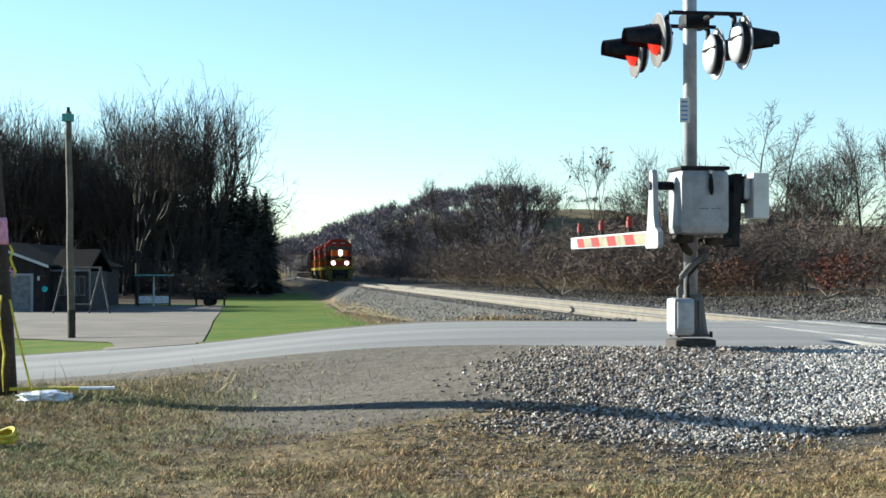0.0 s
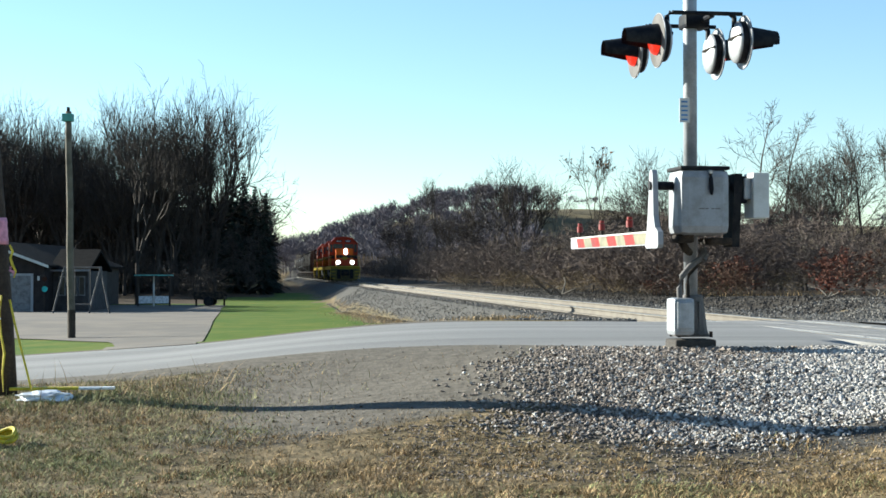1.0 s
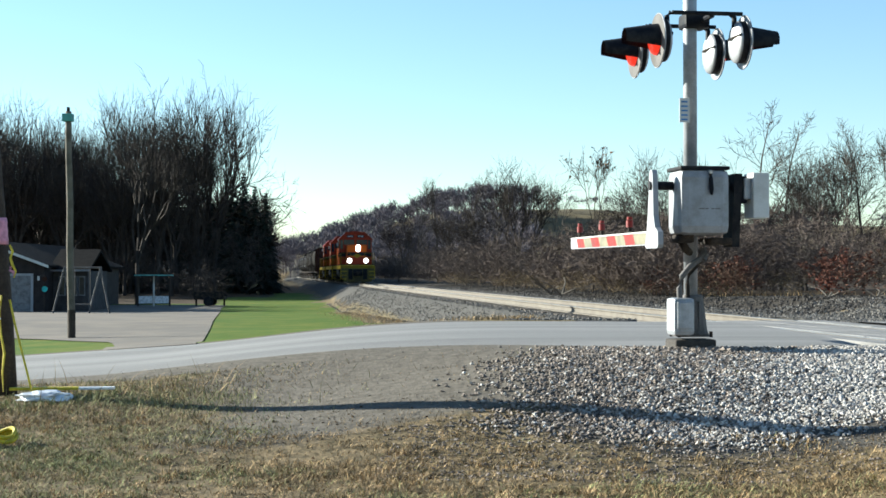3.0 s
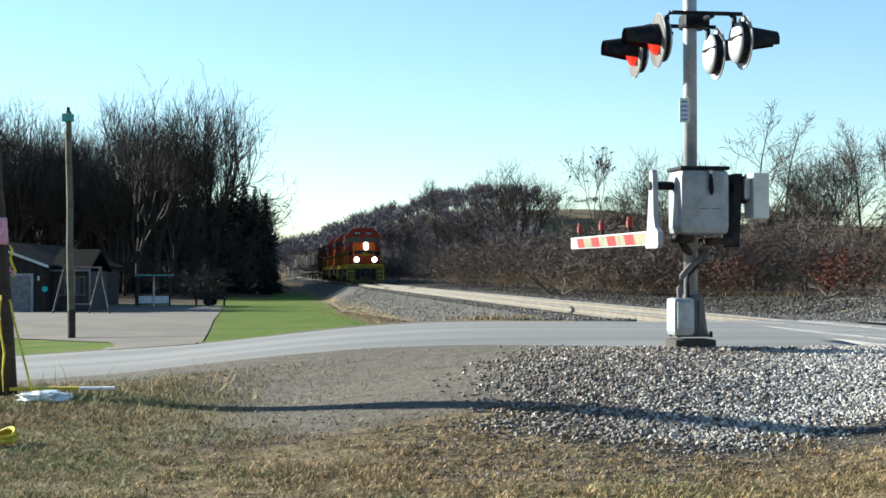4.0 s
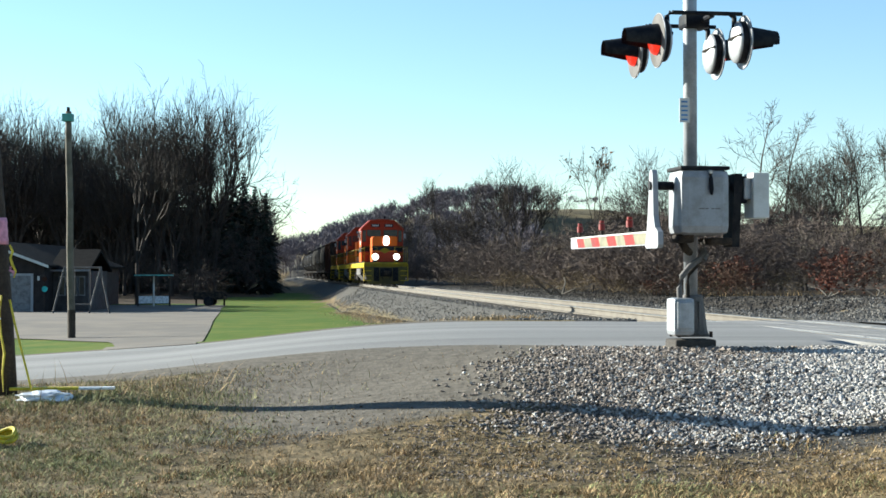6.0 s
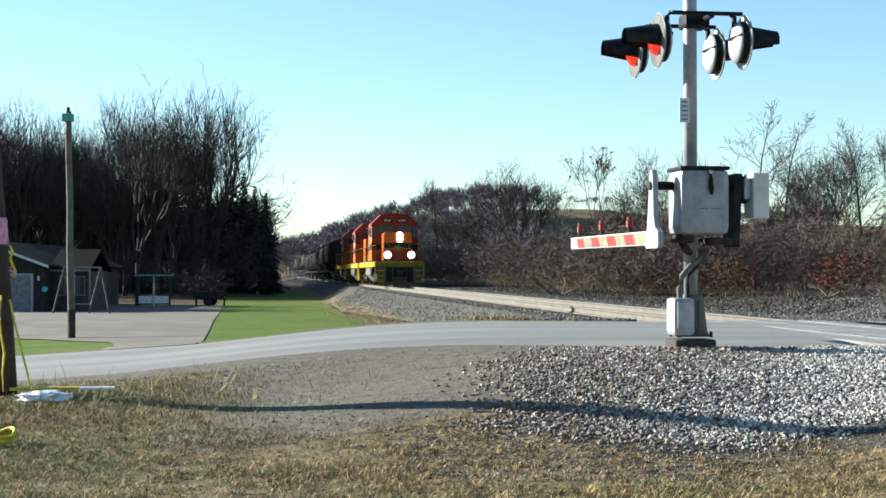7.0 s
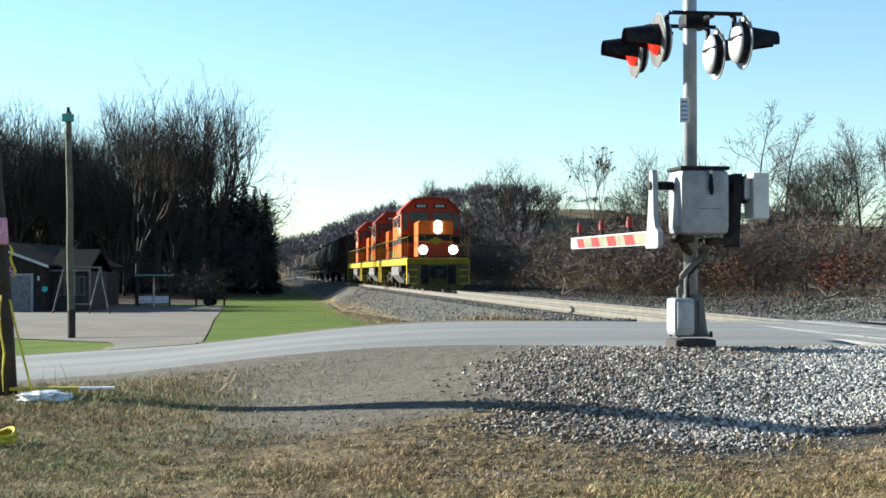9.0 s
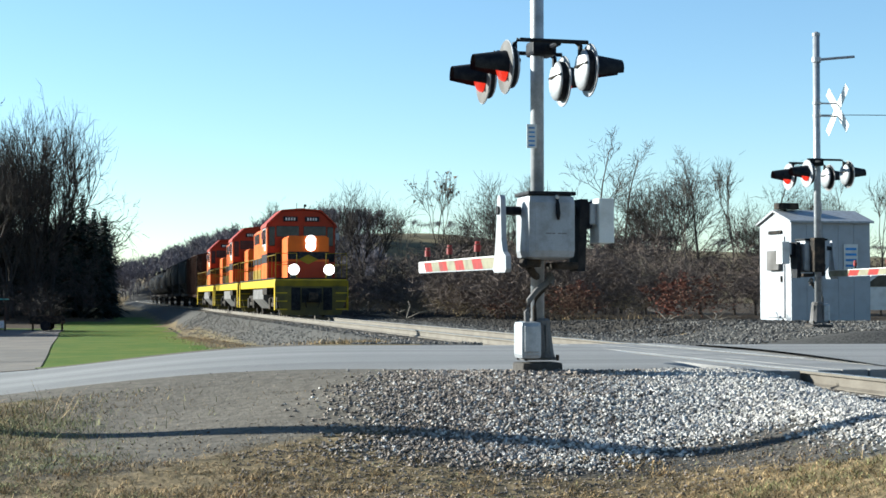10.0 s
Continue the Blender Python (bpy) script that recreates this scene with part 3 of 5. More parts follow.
            part("hood_door", box(B(), (sx * 0.912 - 0.013, y, 1.82), (sx * 0.912 + 0.013, y + 0.64, 3.5), 0.008), "orange", hood)
        part("hood_band", box(B(), (sx * 0.93 - 0.012, CY1, 2.45), (sx * 0.93 + 0.012, L - 1.8, 2.78)), "black", hood, "black band along the hood")
        part("lower_band", box(B(), (sx * 0.93 - 0.010, CY1, 1.72), (sx * 0.93 + 0.010, L - 1.8, 2.2)), "yellow", hood, "yellow lower hood band")
        bm = B()
        for k in range(10):
            box(bm, (sx * 0.915 - 0.02, L - 4.6, 3.52 + 0.05 * k), (sx * 0.915 + 0.02, L - 2.1, 3.545 + 0.05 * k))
        part("radiator_grille", bm, "black", hood, "black radiator louvres")
        bm = B()
        for k in range(10):
            y = 2.2 + 1.52 * k
            tube(bm, [(sx * 1.5, y, 1.64), (sx * 1.5, y, 2.62)], 0.015, 6)
        tube(bm, [(sx * 1.5, 0.9, 2.62), (sx * 1.5, L - 0.9, 2.62)], 0.016, 6)
        part("side_handrail", bm, "yellow", t, "yellow side handrail")
    part("dynamic_brake_blister", prism(B(), [(-1.02, 3.72), (1.02, 3.72), (1.02, 4.2), (0.8, 4.34), (-0.8, 4.34), (-1.02, 4.2)], 1, 9.4, 11.6), "orange", hood)
    part("equipment_box", box(B(), (-1.35, CY1 + 0.05, 1.66), (-0.95, CY1 + 1.5, 2.9), 0.04), "orange", t, "orange air-filter cabinet")
    for y in (8.3, 12.9, 14.1, 15.3):
        r = bmesh.new()
        bmesh.ops.create_cone(r, cap_ends=True, segments=20, radius1=0.6 if y > 9 else 0.25, radius2=0.55 if y > 9 else 0.22, depth=0.2, matrix=Matrix.Translation((0, y, 4.3)))
        part("roof_fan" if y > 9 else "exhaust_stack", r, "black", hood)
    # tank and trucks
    tank = prism(B(), [(-1.42, 1.2), (1.42, 1.2), (1.42, 0.75), (1.0, 0.32), (-1.0, 0.32), (-1.42, 0.75)], 1, 6.5, 11.2)
    part("fuel_tank", tank, "grime", t, "dusty pale grey fuel tank")
    part("battery_box", box(B(), (-1.5, 4.3, 0.95), (1.5, 6.1, 1.25), 0.02), "iron", t)
    for yc in (3.9, 13.9):
        tr = part("truck_frame", box(B(), (-1.18, yc - 2.0, 0.62), (1.18, yc + 2.0, 0.92), 0.05), "iron", t, "dark truck side frame")
        for sx in (-1, 1):
            bm = B()
            for dy in (-1.37, 1.37):
                box(bm, (sx * 1.17 - 0.12, yc + dy - 0.28, 0.3), (sx * 1.17 + 0.12, yc + dy + 0.28, 0.8), 0.05)
            box(bm, (sx * 1.17 - 0.1, yc - 0.7, 0.42), (sx * 1.17 + 0.1, yc + 0.7, 0.62), 0.05)
            part("axle_box", bm, "iron", tr)
            for dy in (-1.37, 1.37):
                r = bmesh.new()
                bmesh.ops.create_cone(r, cap_ends=True, segments=24, radius1=0.51, radius2=0.51, depth=0.13, matrix=Matrix.Translation((sx * 0.755, yc + dy, 0.51)) @ Matrix.Rotation(radians(90), 4, "Y"))
                part("wheel", r, "iron", tr)
    return t


def car_trucks(t, L, mat="iron"):
    for yc in (2.0, L - 2.0):
        tr = part("truck_frame", box(B(), (-1.1, yc - 1.25, 0.45), (1.1, yc + 1.25, 0.75), 0.05), mat, t, "dark truck frame")
        for sx in (-1, 1):
            for dy in (-0.9, 0.9):
                r = bmesh.new()
                bmesh.ops.create_cone(r, cap_ends=True, segments=20, radius1=0.46, radius2=0.46, depth=0.13, matrix=Matrix.Translation((sx * 0.755, yc + dy, 0.46)) @ Matrix.Rotation(radians(90), 4, "Y"))
                part("wheel", r, mat, tr)
    part("coupler", box(B(), (-0.12, 0.0, 0.75), (0.12, 0.9, 1.02), 0.03), "iron", t)


def build_boxcar():
    L = 15.4
    t = thing("boxcar", "rusty brown ribbed steel freight car behind the locomotives", "freight car")
    body = part("body", prism(B(), [(-1.5, 1.1), (1.5, 1.1), (1.5, 4.1), (0, 4.4), (-1.5, 4.1)], 1, 0.7, L - 0.7), "boxbrown", t)
    for sx in (-1, 1):
        for k in range(12):
            part("rib", box(B(), (sx * 1.53 - 0.035, 0.8 + 1.2 * k, 1.1), (sx * 1.53 + 0.035, 0.92 + 1.2 * k, 4.05)), "boxbrown", body)
    part("end_ladder", box(B(), (-1.55, 0.62, 1.0), (-1.15, 0.68, 4.0)), "iron", t)
    part("sill", box(B(), (-1.4, 0.5, 0.85), (1.4, L - 0.5, 1.1), 0.02), "boxbrown", t)
    car_trucks(t, L)
    return t


def build_hopper():
    L = 14.6
    t = thing("covered_hopper_car", "dark grey covered hopper car with curved sides", "freight car", group="hopper cars of the train")
    prof = [(-0.5, 1.3), (0.5, 1.3), (1.52, 2.1), (1.58, 3.0), (1.45, 3.9), (0.9, 4.35), (-0.9, 4.35), (-1.45, 3.9), (-1.58, 3.0), (-1.52, 2.1)]
    body = part("body", prism(B(), prof, 1, 1.1, L - 1.1), "hopper", t)
    for k in range(6):
        bm = prism(B(), [(x * 1.025, 2.8 + (z - 2.8) * 1.02) for x, z in prof], 1, 1.15 + 2.42 * k, 1.3 + 2.42 * k)
        part("rib", bm, "hopper", body)
    part("roof_hatch", box(B(), (-0.35, 1.6, 4.36), (0.35, L - 1.6, 4.5), 0.03), "hopper", body)
    for k in range(3):
        y = 3.4 + 3.0 * k
        part("discharge_gate", prism(B(), [(-1.2, 1.6), (1.2, 1.6), (0.3, 0.5), (-0.3, 0.5)], 1, y, y + 1.6), "hopper", t)
    part("sill", box(B(), (-1.3, 0.5, 0.95), (1.3, L - 0.5, 1.15), 0.02), "iron", t)
    for y in (0.6, L - 0.7):
        bm = B()
        for x in (-1.4, -0.95):
            box(bm, (x, y, 1.1), (x + 0.04, y + 0.05, 4.2))
        for k in range(8):
            box(bm, (-1.4, y, 1.3 + 0.36 * k), (-0.93, y + 0.03, 1.33 + 0.36 * k))
        part("ladder", bm, "grime", t, "pale end ladder")
    car_trucks(t, L)
    return t


def build_tankcar():
    L = 16.5
    t = thing("tank_car", "black cylindrical tank car of the train", "freight car", group="tank cars of the train")
    bm = B()
    ys = [(0.75, 0.5), (0.9, 1.05), (1.2, 1.35), (1.7, 1.5), (L - 1.7, 1.5), (L - 1.2, 1.35), (L - 0.9, 1.05), (L - 0.75, 0.5)]
    tube(bm, [(0, y, 2.75) for y, r in ys], [r for y, r in ys], 24)
    part("tank", bm, "tank", t, smooth=True)
    part("sill", box(B(), (-1.0, 0.4, 0.95), (1.0, L - 0.4, 1.2), 0.02), "iron", t)
    r = bmesh.new()
    bmesh.ops.create_cone(r, cap_ends=True, segments=18, radius1=0.45, radius2=0.45, depth=0.5, matrix=Matrix.Translation((0, L / 2, 4.4)))
    part("dome", r, "tank", t)
    part("platform", box(B(), (-1.1, L / 2 - 1, 4.2), (1.1, L / 2 + 1, 4.26)), "iron", t)
    part("end_marking", box(B(), (-1.35, 0.60, 2.0), (-1.05, 0.66, 3.5)), "white", t, "white end panel")
    car_trucks(t, L)
    return t


# distance along the track of the leading ditch lights at the start, and the speed in metres a second
TRAIN_U, TRAIN_V = 170.4 / 0.9931, 10.62 / 0.9931
TRAIN = []


def build_train():
    u = -0.7
    lead = build_loco("orange and black diesel locomotive with yellow frame and lit headlights")
    TRAIN.append((lead, u))
    u += 18.0
    second = build_loco("orange and black diesel locomotive coupled behind the leading one", lit=False)
    for c in (second, copy_thing(second, pose(0, 0, 0))):
        TRAIN.append((c, u))
        u += 18.0
    TRAIN.append((build_boxcar(), u))
    u += 15.4
    h = build_hopper()
    TRAIN.append((h, u))
    u += 14.6
    for k in range(2):
        TRAIN.append((copy_thing(h, pose(0, 0, 0)), u))
        u += 14.6
    k = build_tankcar()
    TRAIN.append((k, u))
    u += 16.5
    for i in range(3):
        TRAIN.append((copy_thing(k, pose(0, 0, 0)), u))
        u += 16.5


build_track()
build_train()


# ---- crossing signals ----
def disc(bm, centre, radius, depth, axis="Y", segments=28, r2=None):
    m = Matrix.Translation(centre) @ (Matrix.Rotation(radians(90), 4, axis) if axis != "Z" else Matrix())
    bmesh.ops.create_cone(bm, cap_ends=True, segments=segments, radius1=radius, radius2=radius if r2 is None else r2, depth=depth, matrix=m)
    return bm


def dome(bm, centre, radius, height, sign, segments=24):
    """A shallow bowl bulging along sign * x."""
    rings = []
    for k in range(6):
        a = k / 6 * math.pi / 2
        rings.append([bm.verts.new((centre[0] + sign * height * math.sin(a), centre[1] + radius * math.cos(a) * math.cos(j * math.tau / segments),
                                    centre[2] + radius * math.cos(a) * math.sin(j * math.tau / segments))) for j in range(segments)])
    for r0, r1 in zip(rings, rings[1:]):
        for j in range(segments):
            bm.faces.new((r0[j], r0[(j + 1) % segments], r1[(j + 1) % segments], r1[j]))
    bm.faces.new(rings[-1])
    bmesh.ops.recalc_face_normals(bm, faces=bm.faces[:])
    return bm


def visor(bm, x, y, z, sign, length=0.34, r0=0.17, r1=0.10, n=22):
    """A hood over a lens: a thick open sleeve, cut away below."""
    for ro in (0.0, -0.008):
        rings = []
        for k in range(5):
            t = k / 4
            r = r0 + (r1 - r0) * t + ro
            rings.append([bm.verts.new((x + sign * length * t, y + r * math.cos(a), z + 0.0 + r * math.sin(a) + 0.02 * t))
                          for a in np.linspace(radians(-26), radians(206), n)])
        for q0, q1 in zip(rings, rings[1:]):
            for j in range(n - 1):
                bm.faces.new((q0[j], q0[j + 1], q1[j + 1], q1[j]))
    bmesh.ops.recalc_face_normals(bm, faces=bm.faces[:])
    return bm


def build_signal():
    """A mast with lamps, crossbuck and gate; local -X faces the oncoming traffic, the gate reaches along +Y."""
    t = thing("crossing_signal", "silver crossing signal mast with red lamps and striped gate arm", "crossing signal", group="level crossing signals")
    base = part("base", box(B(), (-0.22, -0.19, -0.12), (0.22, 0.2, 0.03), 0.03), "clod", t, "dirty dark concrete footing")
    for x, y in ((-0.16, -0.12), (0.18, -0.12), (0.18, 0.16), (-0.16, 0.16)):
        part("bolt", tube(B(), [(x, y, 0.05), (x, y, 0.11)], 0.018, 6), "iron", base)
    bm = B()
    prism(bm, [(-0.16, -0.14), (0.16, -0.14), (0.16, 0.14), (-0.16, 0.14)], 2, 0.055, 0.085)
    tube(bm, [(0.03, 0, 0.08), (0.03, 0, 0.12), (0.02, 0, 0.42), (0.01, 0, 0.46), (0.01, 0, 0.49)], [0.16, 0.145, 0.115, 0.125, 0.10], 12)
    for a in range(4):
        box(bm, (0.08, -0.012, 0.08), (0.15, 0.012, 0.42), m=Matrix.Rotation(a * math.pi / 2 + 0.4, 4, "Z"))
    part("mast_base", bm, "grime", t, "silver cast mast base")
    jb = part("junction_box", box(B(), (-0.26, -0.26, 0.07), (-0.03, 0.04, 0.46), 0.05), "galv", t, "silver junction box")
    part("box_lid", box(B(), (-0.225, -0.275, 0.14), (-0.06, -0.255, 0.42), 0.012), "galv", jb)
    part("conduit", tube(B(), [(-0.16, -0.14, 0.44), (-0.165, -0.14, 0.56), (-0.14, -0.15, 0.68), (-0.06, -0.15, 0.78), (0.06, -0.12, 0.86), (0.11, -0.10, 0.92)], 0.032, 8), "grime", t, "flexible cable conduit")
    part("conduit", tube(B(), [(-0.07, -0.13, 0.44), (-0.075, -0.13, 0.60), (-0.06, -0.125, 0.70), (0.03, -0.12, 0.79), (0.10, -0.08, 0.86)], 0.022, 8), "iron", t, "black cable beside the mast")
    part("conduit_elbow", tube(B(), [(0.09, -0.12, 0.85), (0.125, -0.10, 0.90), (0.10, -0.06, 0.96)], 0.042, 8), "grime", t)
    part("cable_loop", tube(B(), [(-0.22, -0.12, 1.26), (-0.20, -0.14, 1.12), (-0.11, -0.14, 1.04), (-0.05, -0.11, 1.13), (-0.03, -0.10, 1.26)], 0.022, 8), "iron", t, "black cable loop under the gate box")
    part("mast", tube(B(), [(0, 0, 0.4), (0, 0, 5.96)], 0.071, 20), "galv", t, "silver-painted steel mast", True)
    part("mast_cap", tube(B(), [(0, 0, 5.94), (0, 0, 6.0), (0, 0, 6.03)], [0.08, 0.08, 0.03], 16), "silver", t)
    # small plate on the mast
    pl = part("mast_plate", box(B(), (-0.14, -0.085, 2.28), (-0.035, -0.078, 2.53)), "white", t, "white plate with blue marks")
    bm = B()
    for k in range(5):
        box(bm, (-0.122, -0.089, 2.30 + 0.046 * k), (-0.055, -0.085, 2.316 + 0.046 * k))
    part("plate_marks", bm, "bluesign", pl)
    # lamps
    arm = B()
    tube(arm, [(0.10, -0.42, 3.34), (0.10, 0.42, 3.34)], 0.03, 8)
    tube(arm, [(-0.32, -0.42, 3.36), (0.42, -0.42, 3.36)], 0.022, 8)
    tube(arm, [(-0.32, 0.42, 3.36), (0.42, 0.42, 3.36)], 0.022, 8)
    box(arm, (-0.09, -0.14, 3.26), (0.18, 0.14, 3.42), 0.04)
    part("crossarm", arm, "black", t, "black lamp crossarm with junction clamp")
    for y in (-0.42, 0.42):
        for sign in (-1, 1):
            x, z = -0.02 + sign * 0.455, 3.07
            # Black discs coloured grey on the -X side, for the sun on them.
            d = part("lamp_background", disc(B(), (x, y, z), 0.27, 0.012, "Y", 36), "grime" if sign < 0 else "silver", t, "round target disc")
            part("disc_rim", tube(B(), [(x - sign * 0.004, y + 0.271 * math.cos(a), z + 0.271 * math.sin(a)) for a in np.linspace(0, math.tau, 37)], 0.008, 5, False), "silver", d)
            part("housing", dome(B(), (x - sign * 0.075, y, z), 0.215, 0.055, -sign), "galv", d, "silver bell-shaped lamp housing", True)
            part("strap", tube(B(), [(x - sign * 0.09, y - 0.2, z + 0.05), (x - sign * 0.138, y, z + 0.03), (x - sign * 0.09, y + 0.2, z + 0.05)], 0.016, 6), "iron", d, "dark hinge strap")
            part("housing_rim", disc(B(), (x - sign * 0.045, y, z), 0.215, 0.06, "Y", 30), "black", d)
            part("lens", dome(B(), (x + sign * 0.01, y, z), 0.15, 0.085, sign), "lens", d, "red lens", True)
            part("hood", visor(B(), x + sign * 0.008, y, z, sign), "black", d, "black lamp hood", True)
            part("hanger", tube(B(), [(x - sign * 0.1, y, z + 0.15), (x - sign * 0.1, y, 3.32), (x - sign * 0.14, y, 3.36)], 0.028, 8), "black", d)
    # crossbuck
    cb = part("crossbuck", box(B(), (-0.47, -0.02, 4.38), (-0.44, 0.02, 4.48)), "silver", t, "white crossed warning boards")
    for k, a in enumerate((45, -45)):
        m = Matrix.Translation((-0.455 - 0.012 * k, 0, 4.43)) @ Matrix.Rotation(radians(a), 4, "X")
        part("board", box(B(), (-0.004, -0.61, -0.095), (0.004, 0.61, 0.095), 0.002, m), "white", cb)
    for z in (4.3, 4.56):
        bm = tube(B(), [(-0.44, 0, z), (0, 0, z)], 0.018, 6)
        tube(bm, [(0, 0, z - 0.03), (0, 0, z + 0.03)], 0.085, 14)
        part("clamp", bm, "galv", cb)
    part("pipe_arm", tube(B(), [(0, 0, 5.45), (-0.5, -0.1, 5.52), (-0.95, -0.2, 5.58)], 0.028, 8), "silver", t, "thin side pipe")
    part("top_band", tube(B(), [(0, 0, 5.40), (0, 0, 5.50)], 0.095, 14), "galv", t)
    # gate mechanism
    gm = part("gate_mechanism", box(B(), (-0.30, -0.62, 1.10), (0.225, -0.14, 1.76), 0.085), "silver", t, "silver gate mechanism cabinet")
    part("cabinet_lid", box(B(), (-0.295, -0.615, 1.752), (0.22, -0.13, 1.79), 0.012), "black", gm, "dark lid")
    part("latch", tube(B(), [(0.01, -0.63, 1.71), (0.005, -0.655, 1.66), (0.012, -0.65, 1.56), (0.02, -0.64, 1.50)], [0.018, 0.022, 0.026, 0.012], 8), "black", gm, "black hasp and padlock")
    part("latch_eye", tube(B(), [(0.005, -0.625, 1.735), (0.005, -0.66, 1.725)], 0.018, 8), "white", gm)
    for a, b in ((-0.11, -0.05), (-0.04, -0.01), (0.02, 0.05), (0.06, 0.11)):
        part("raised_mark", box(B(), (a, -0.6235, 1.355), (b, -0.6195, 1.366)), "grime", gm)
    bm = box(B(), (0.06, -0.48, 1.0), (0.30, -0.05, 1.075), 0.03)
    box(bm, (-0.27, -0.46, 1.02), (-0.10, -0.2, 1.11), 0.03)
    tube(bm, [(-0.19, -0.3, 1.03), (-0.12, -0.25, 0.95), (-0.05, -0.12, 0.93)], 0.04, 8)
    box(bm, (-0.12, -0.12, 1.1), (0.12, 0.1, 1.8), 0.02)
    part("mounting_bracket", bm, "iron", t, "dark iron mounting bracket")
    part("shaft", tube(B(), [(-0.55, -0.36, 1.60), (0.52, -0.36, 1.60)], 0.045, 12), "black", t)
    bm = prism(B(), [(-0.42, 1.72), (-0.39, 1.76), (-0.33, 1.76), (-0.30, 1.72), (-0.28, 1.5), (-0.22, 1.2), (-0.14, 0.99), (-0.2, 0.965), (-0.58, 0.965), (-0.61, 1.0), (-0.60, 1.13), (-0.5, 1.18), (-0.45, 1.3)], 0, -0.53, -0.475)
    # Darker hut white in place of white, for the partial shade on it.
    part("gate_lever", bm, "hut", t, "white gate lever plate")
    bm = prism(B(), [(-0.55, 1.72), (-0.20, 1.72), (-0.16, 1.3), (-0.20, 0.98), (-0.45, 0.98), (-0.50, 1.3)], 0, 0.29, 0.37)
    box(bm, (0.37, -0.5, 1.42), (0.44, -0.28, 1.70), 0.02)
    part("counterweight_arm", bm, "black", t, "black counterweight lever")
    part("counterweight", box(B(), (0.475, -0.58, 1.27), (0.645, -0.30, 1.73), 0.012), "white", t, "white counterweight block")
    part("counterweight_bracket", box(B(), (0.40, -0.52, 1.46), (0.48, -0.30, 1.68), 0.02), "galv", t)
    # striped arm
    y0, y1, z0, z1 = -0.45, 3.85, 1.02, 1.12
    n = 10
    garm = part("gate_arm", box(B(), (-0.44, y0, 0.992), (-0.415, y1, 1.003)), "galv", t, "red and white striped gate arm")
    garm.matrix_basis = pose(-0.045, 0, 0.01, 0.3, 0, -1.9)
    for k in range(n):
        a, b = y0 + (y1 - y0) * k / n, y0 + (y1 - y0) * (k + 1) / n
        e0, e1 = 0.0 if k == 0 else 0.11, 0.0 if k == n - 1 else 0.11
        # Cream and red are both dimmed for shade on the arm.
        part("stripe", prism(B(), [(a, 1.005), (b - 0.002, 1.005), (b - 0.002 + e1, 1.118), (a + e0, 1.118)], 0, -0.445, -0.41), "bag" if k == n - 1 else "red" if k % 2 == 0 and k > 0 else "cream", garm)
    bm = box(B(), (-0.448, y0, 1.121), (-0.407, y1, 1.136))
    part("arm_edge", bm, "white", garm)
    for y in (3.35, 2.1, 0.72):
        l = part("arm_lamp", disc(B(), (-0.43, y, 1.235), 0.038, 0.075, "Z", 14), "red", garm, "small red gate lamp")
        part("lamp_bracket", box(B(), (-0.445, y - 0.02, 1.13), (-0.415, y + 0.02, 1.2)), "iron", l)
        part("lamp_cap", disc(B(), (-0.43, y, 1.295), 0.03, 0.03, "Z", 12), "red", l)
    return t


NEAR_SIGNAL = (2.58, 15.9)
FAR_SIGNAL = (10.75, 30.2)


def build_signals():
    s = build_signal()
    s.matrix_basis = pose(*NEAR_SIGNAL, 0.12, 0, 0, 8.5)
    copy_thing(s, pose(*FAR_SIGNAL, 0.25, 0, 0, 186.7))


def build_bungalow():
    t = thing("equipment_hut", "white metal railway equipment hut with gabled roof beside the crossing", "equipment hut", (12.5, 37.0, 0.17), 6.72)
    W, D, H = 2.15, 1.85, 2.55
    wall = part("wall", prism(B(), [(0, 0.08), (D, 0.08), (D, H), (D / 2, H + 0.28), (0, H)], 0, 0, W), "hut", t, "white painted sheet-metal walls")
    roof = B()
    prism(roof, [(-0.1, H - 0.02), (-0.1, H + 0.03), (D / 2, H + 0.35), (D + 0.1, H + 0.03), (D + 0.1, H - 0.02), (D / 2, H + 0.29)], 0, -0.07, W + 0.07)
    part("roof", roof, "silver", t, "shallow metal roof")
    part("plinth", box(B(), (0.05, 0.05, -0.15), (W - 0.05, D - 0.05, 0.08)), "concrete", t)
    for k in range(1, 5):
        part("seam", box(B(), (W * k / 5 - 0.012, -0.012, 0.1), (W * k / 5 + 0.012, 0.002, H - 0.05)), "hut", wall)
    part("door", box(B(), (-0.03, 0.35, 0.15), (-0.002, 1.4, 2.2), 0.008), "hut", t, "white metal door")
    part("door_handle", box(B(), (-0.07, 0.45, 1.05), (-0.03, 0.5, 1.2), 0.008), "iron", t)
    part("meter_box", box(B(), (-0.14, 0.45, 1.35), (-0.032, 1.15, 1.85), 0.015), "grime", t, "grey meter box")
    part("vent", box(B(), (-0.05, 0.5, 2.28), (-0.002, 1.25, 2.36), 0.008), "iron", t)
    part("info_sign", box(B(), (1.42, -0.03, 1.35), (1.80, -0.014, 2.0)), "white", t, "pale notice with blue-grey marks")
    bm = B()
    for k in range(4):
        box(bm, (1.46, -0.038, 1.43 + 0.14 * k), (1.76, -0.031, 1.49 + 0.14 * k))
    part("notice_marks", bm, "bluesign", t)
    b = part("roof_unit", box(B(), (0.0, 0.7, H + 0.36), (0.55, 1.0, H + 0.52), 0.02), "iron", t, "small roof lamp unit")
    part("roof_unit_leg", box(B(), (0.2, 0.8, H + 0.2), (0.26, 0.9, H + 0.37)), "iron", t)


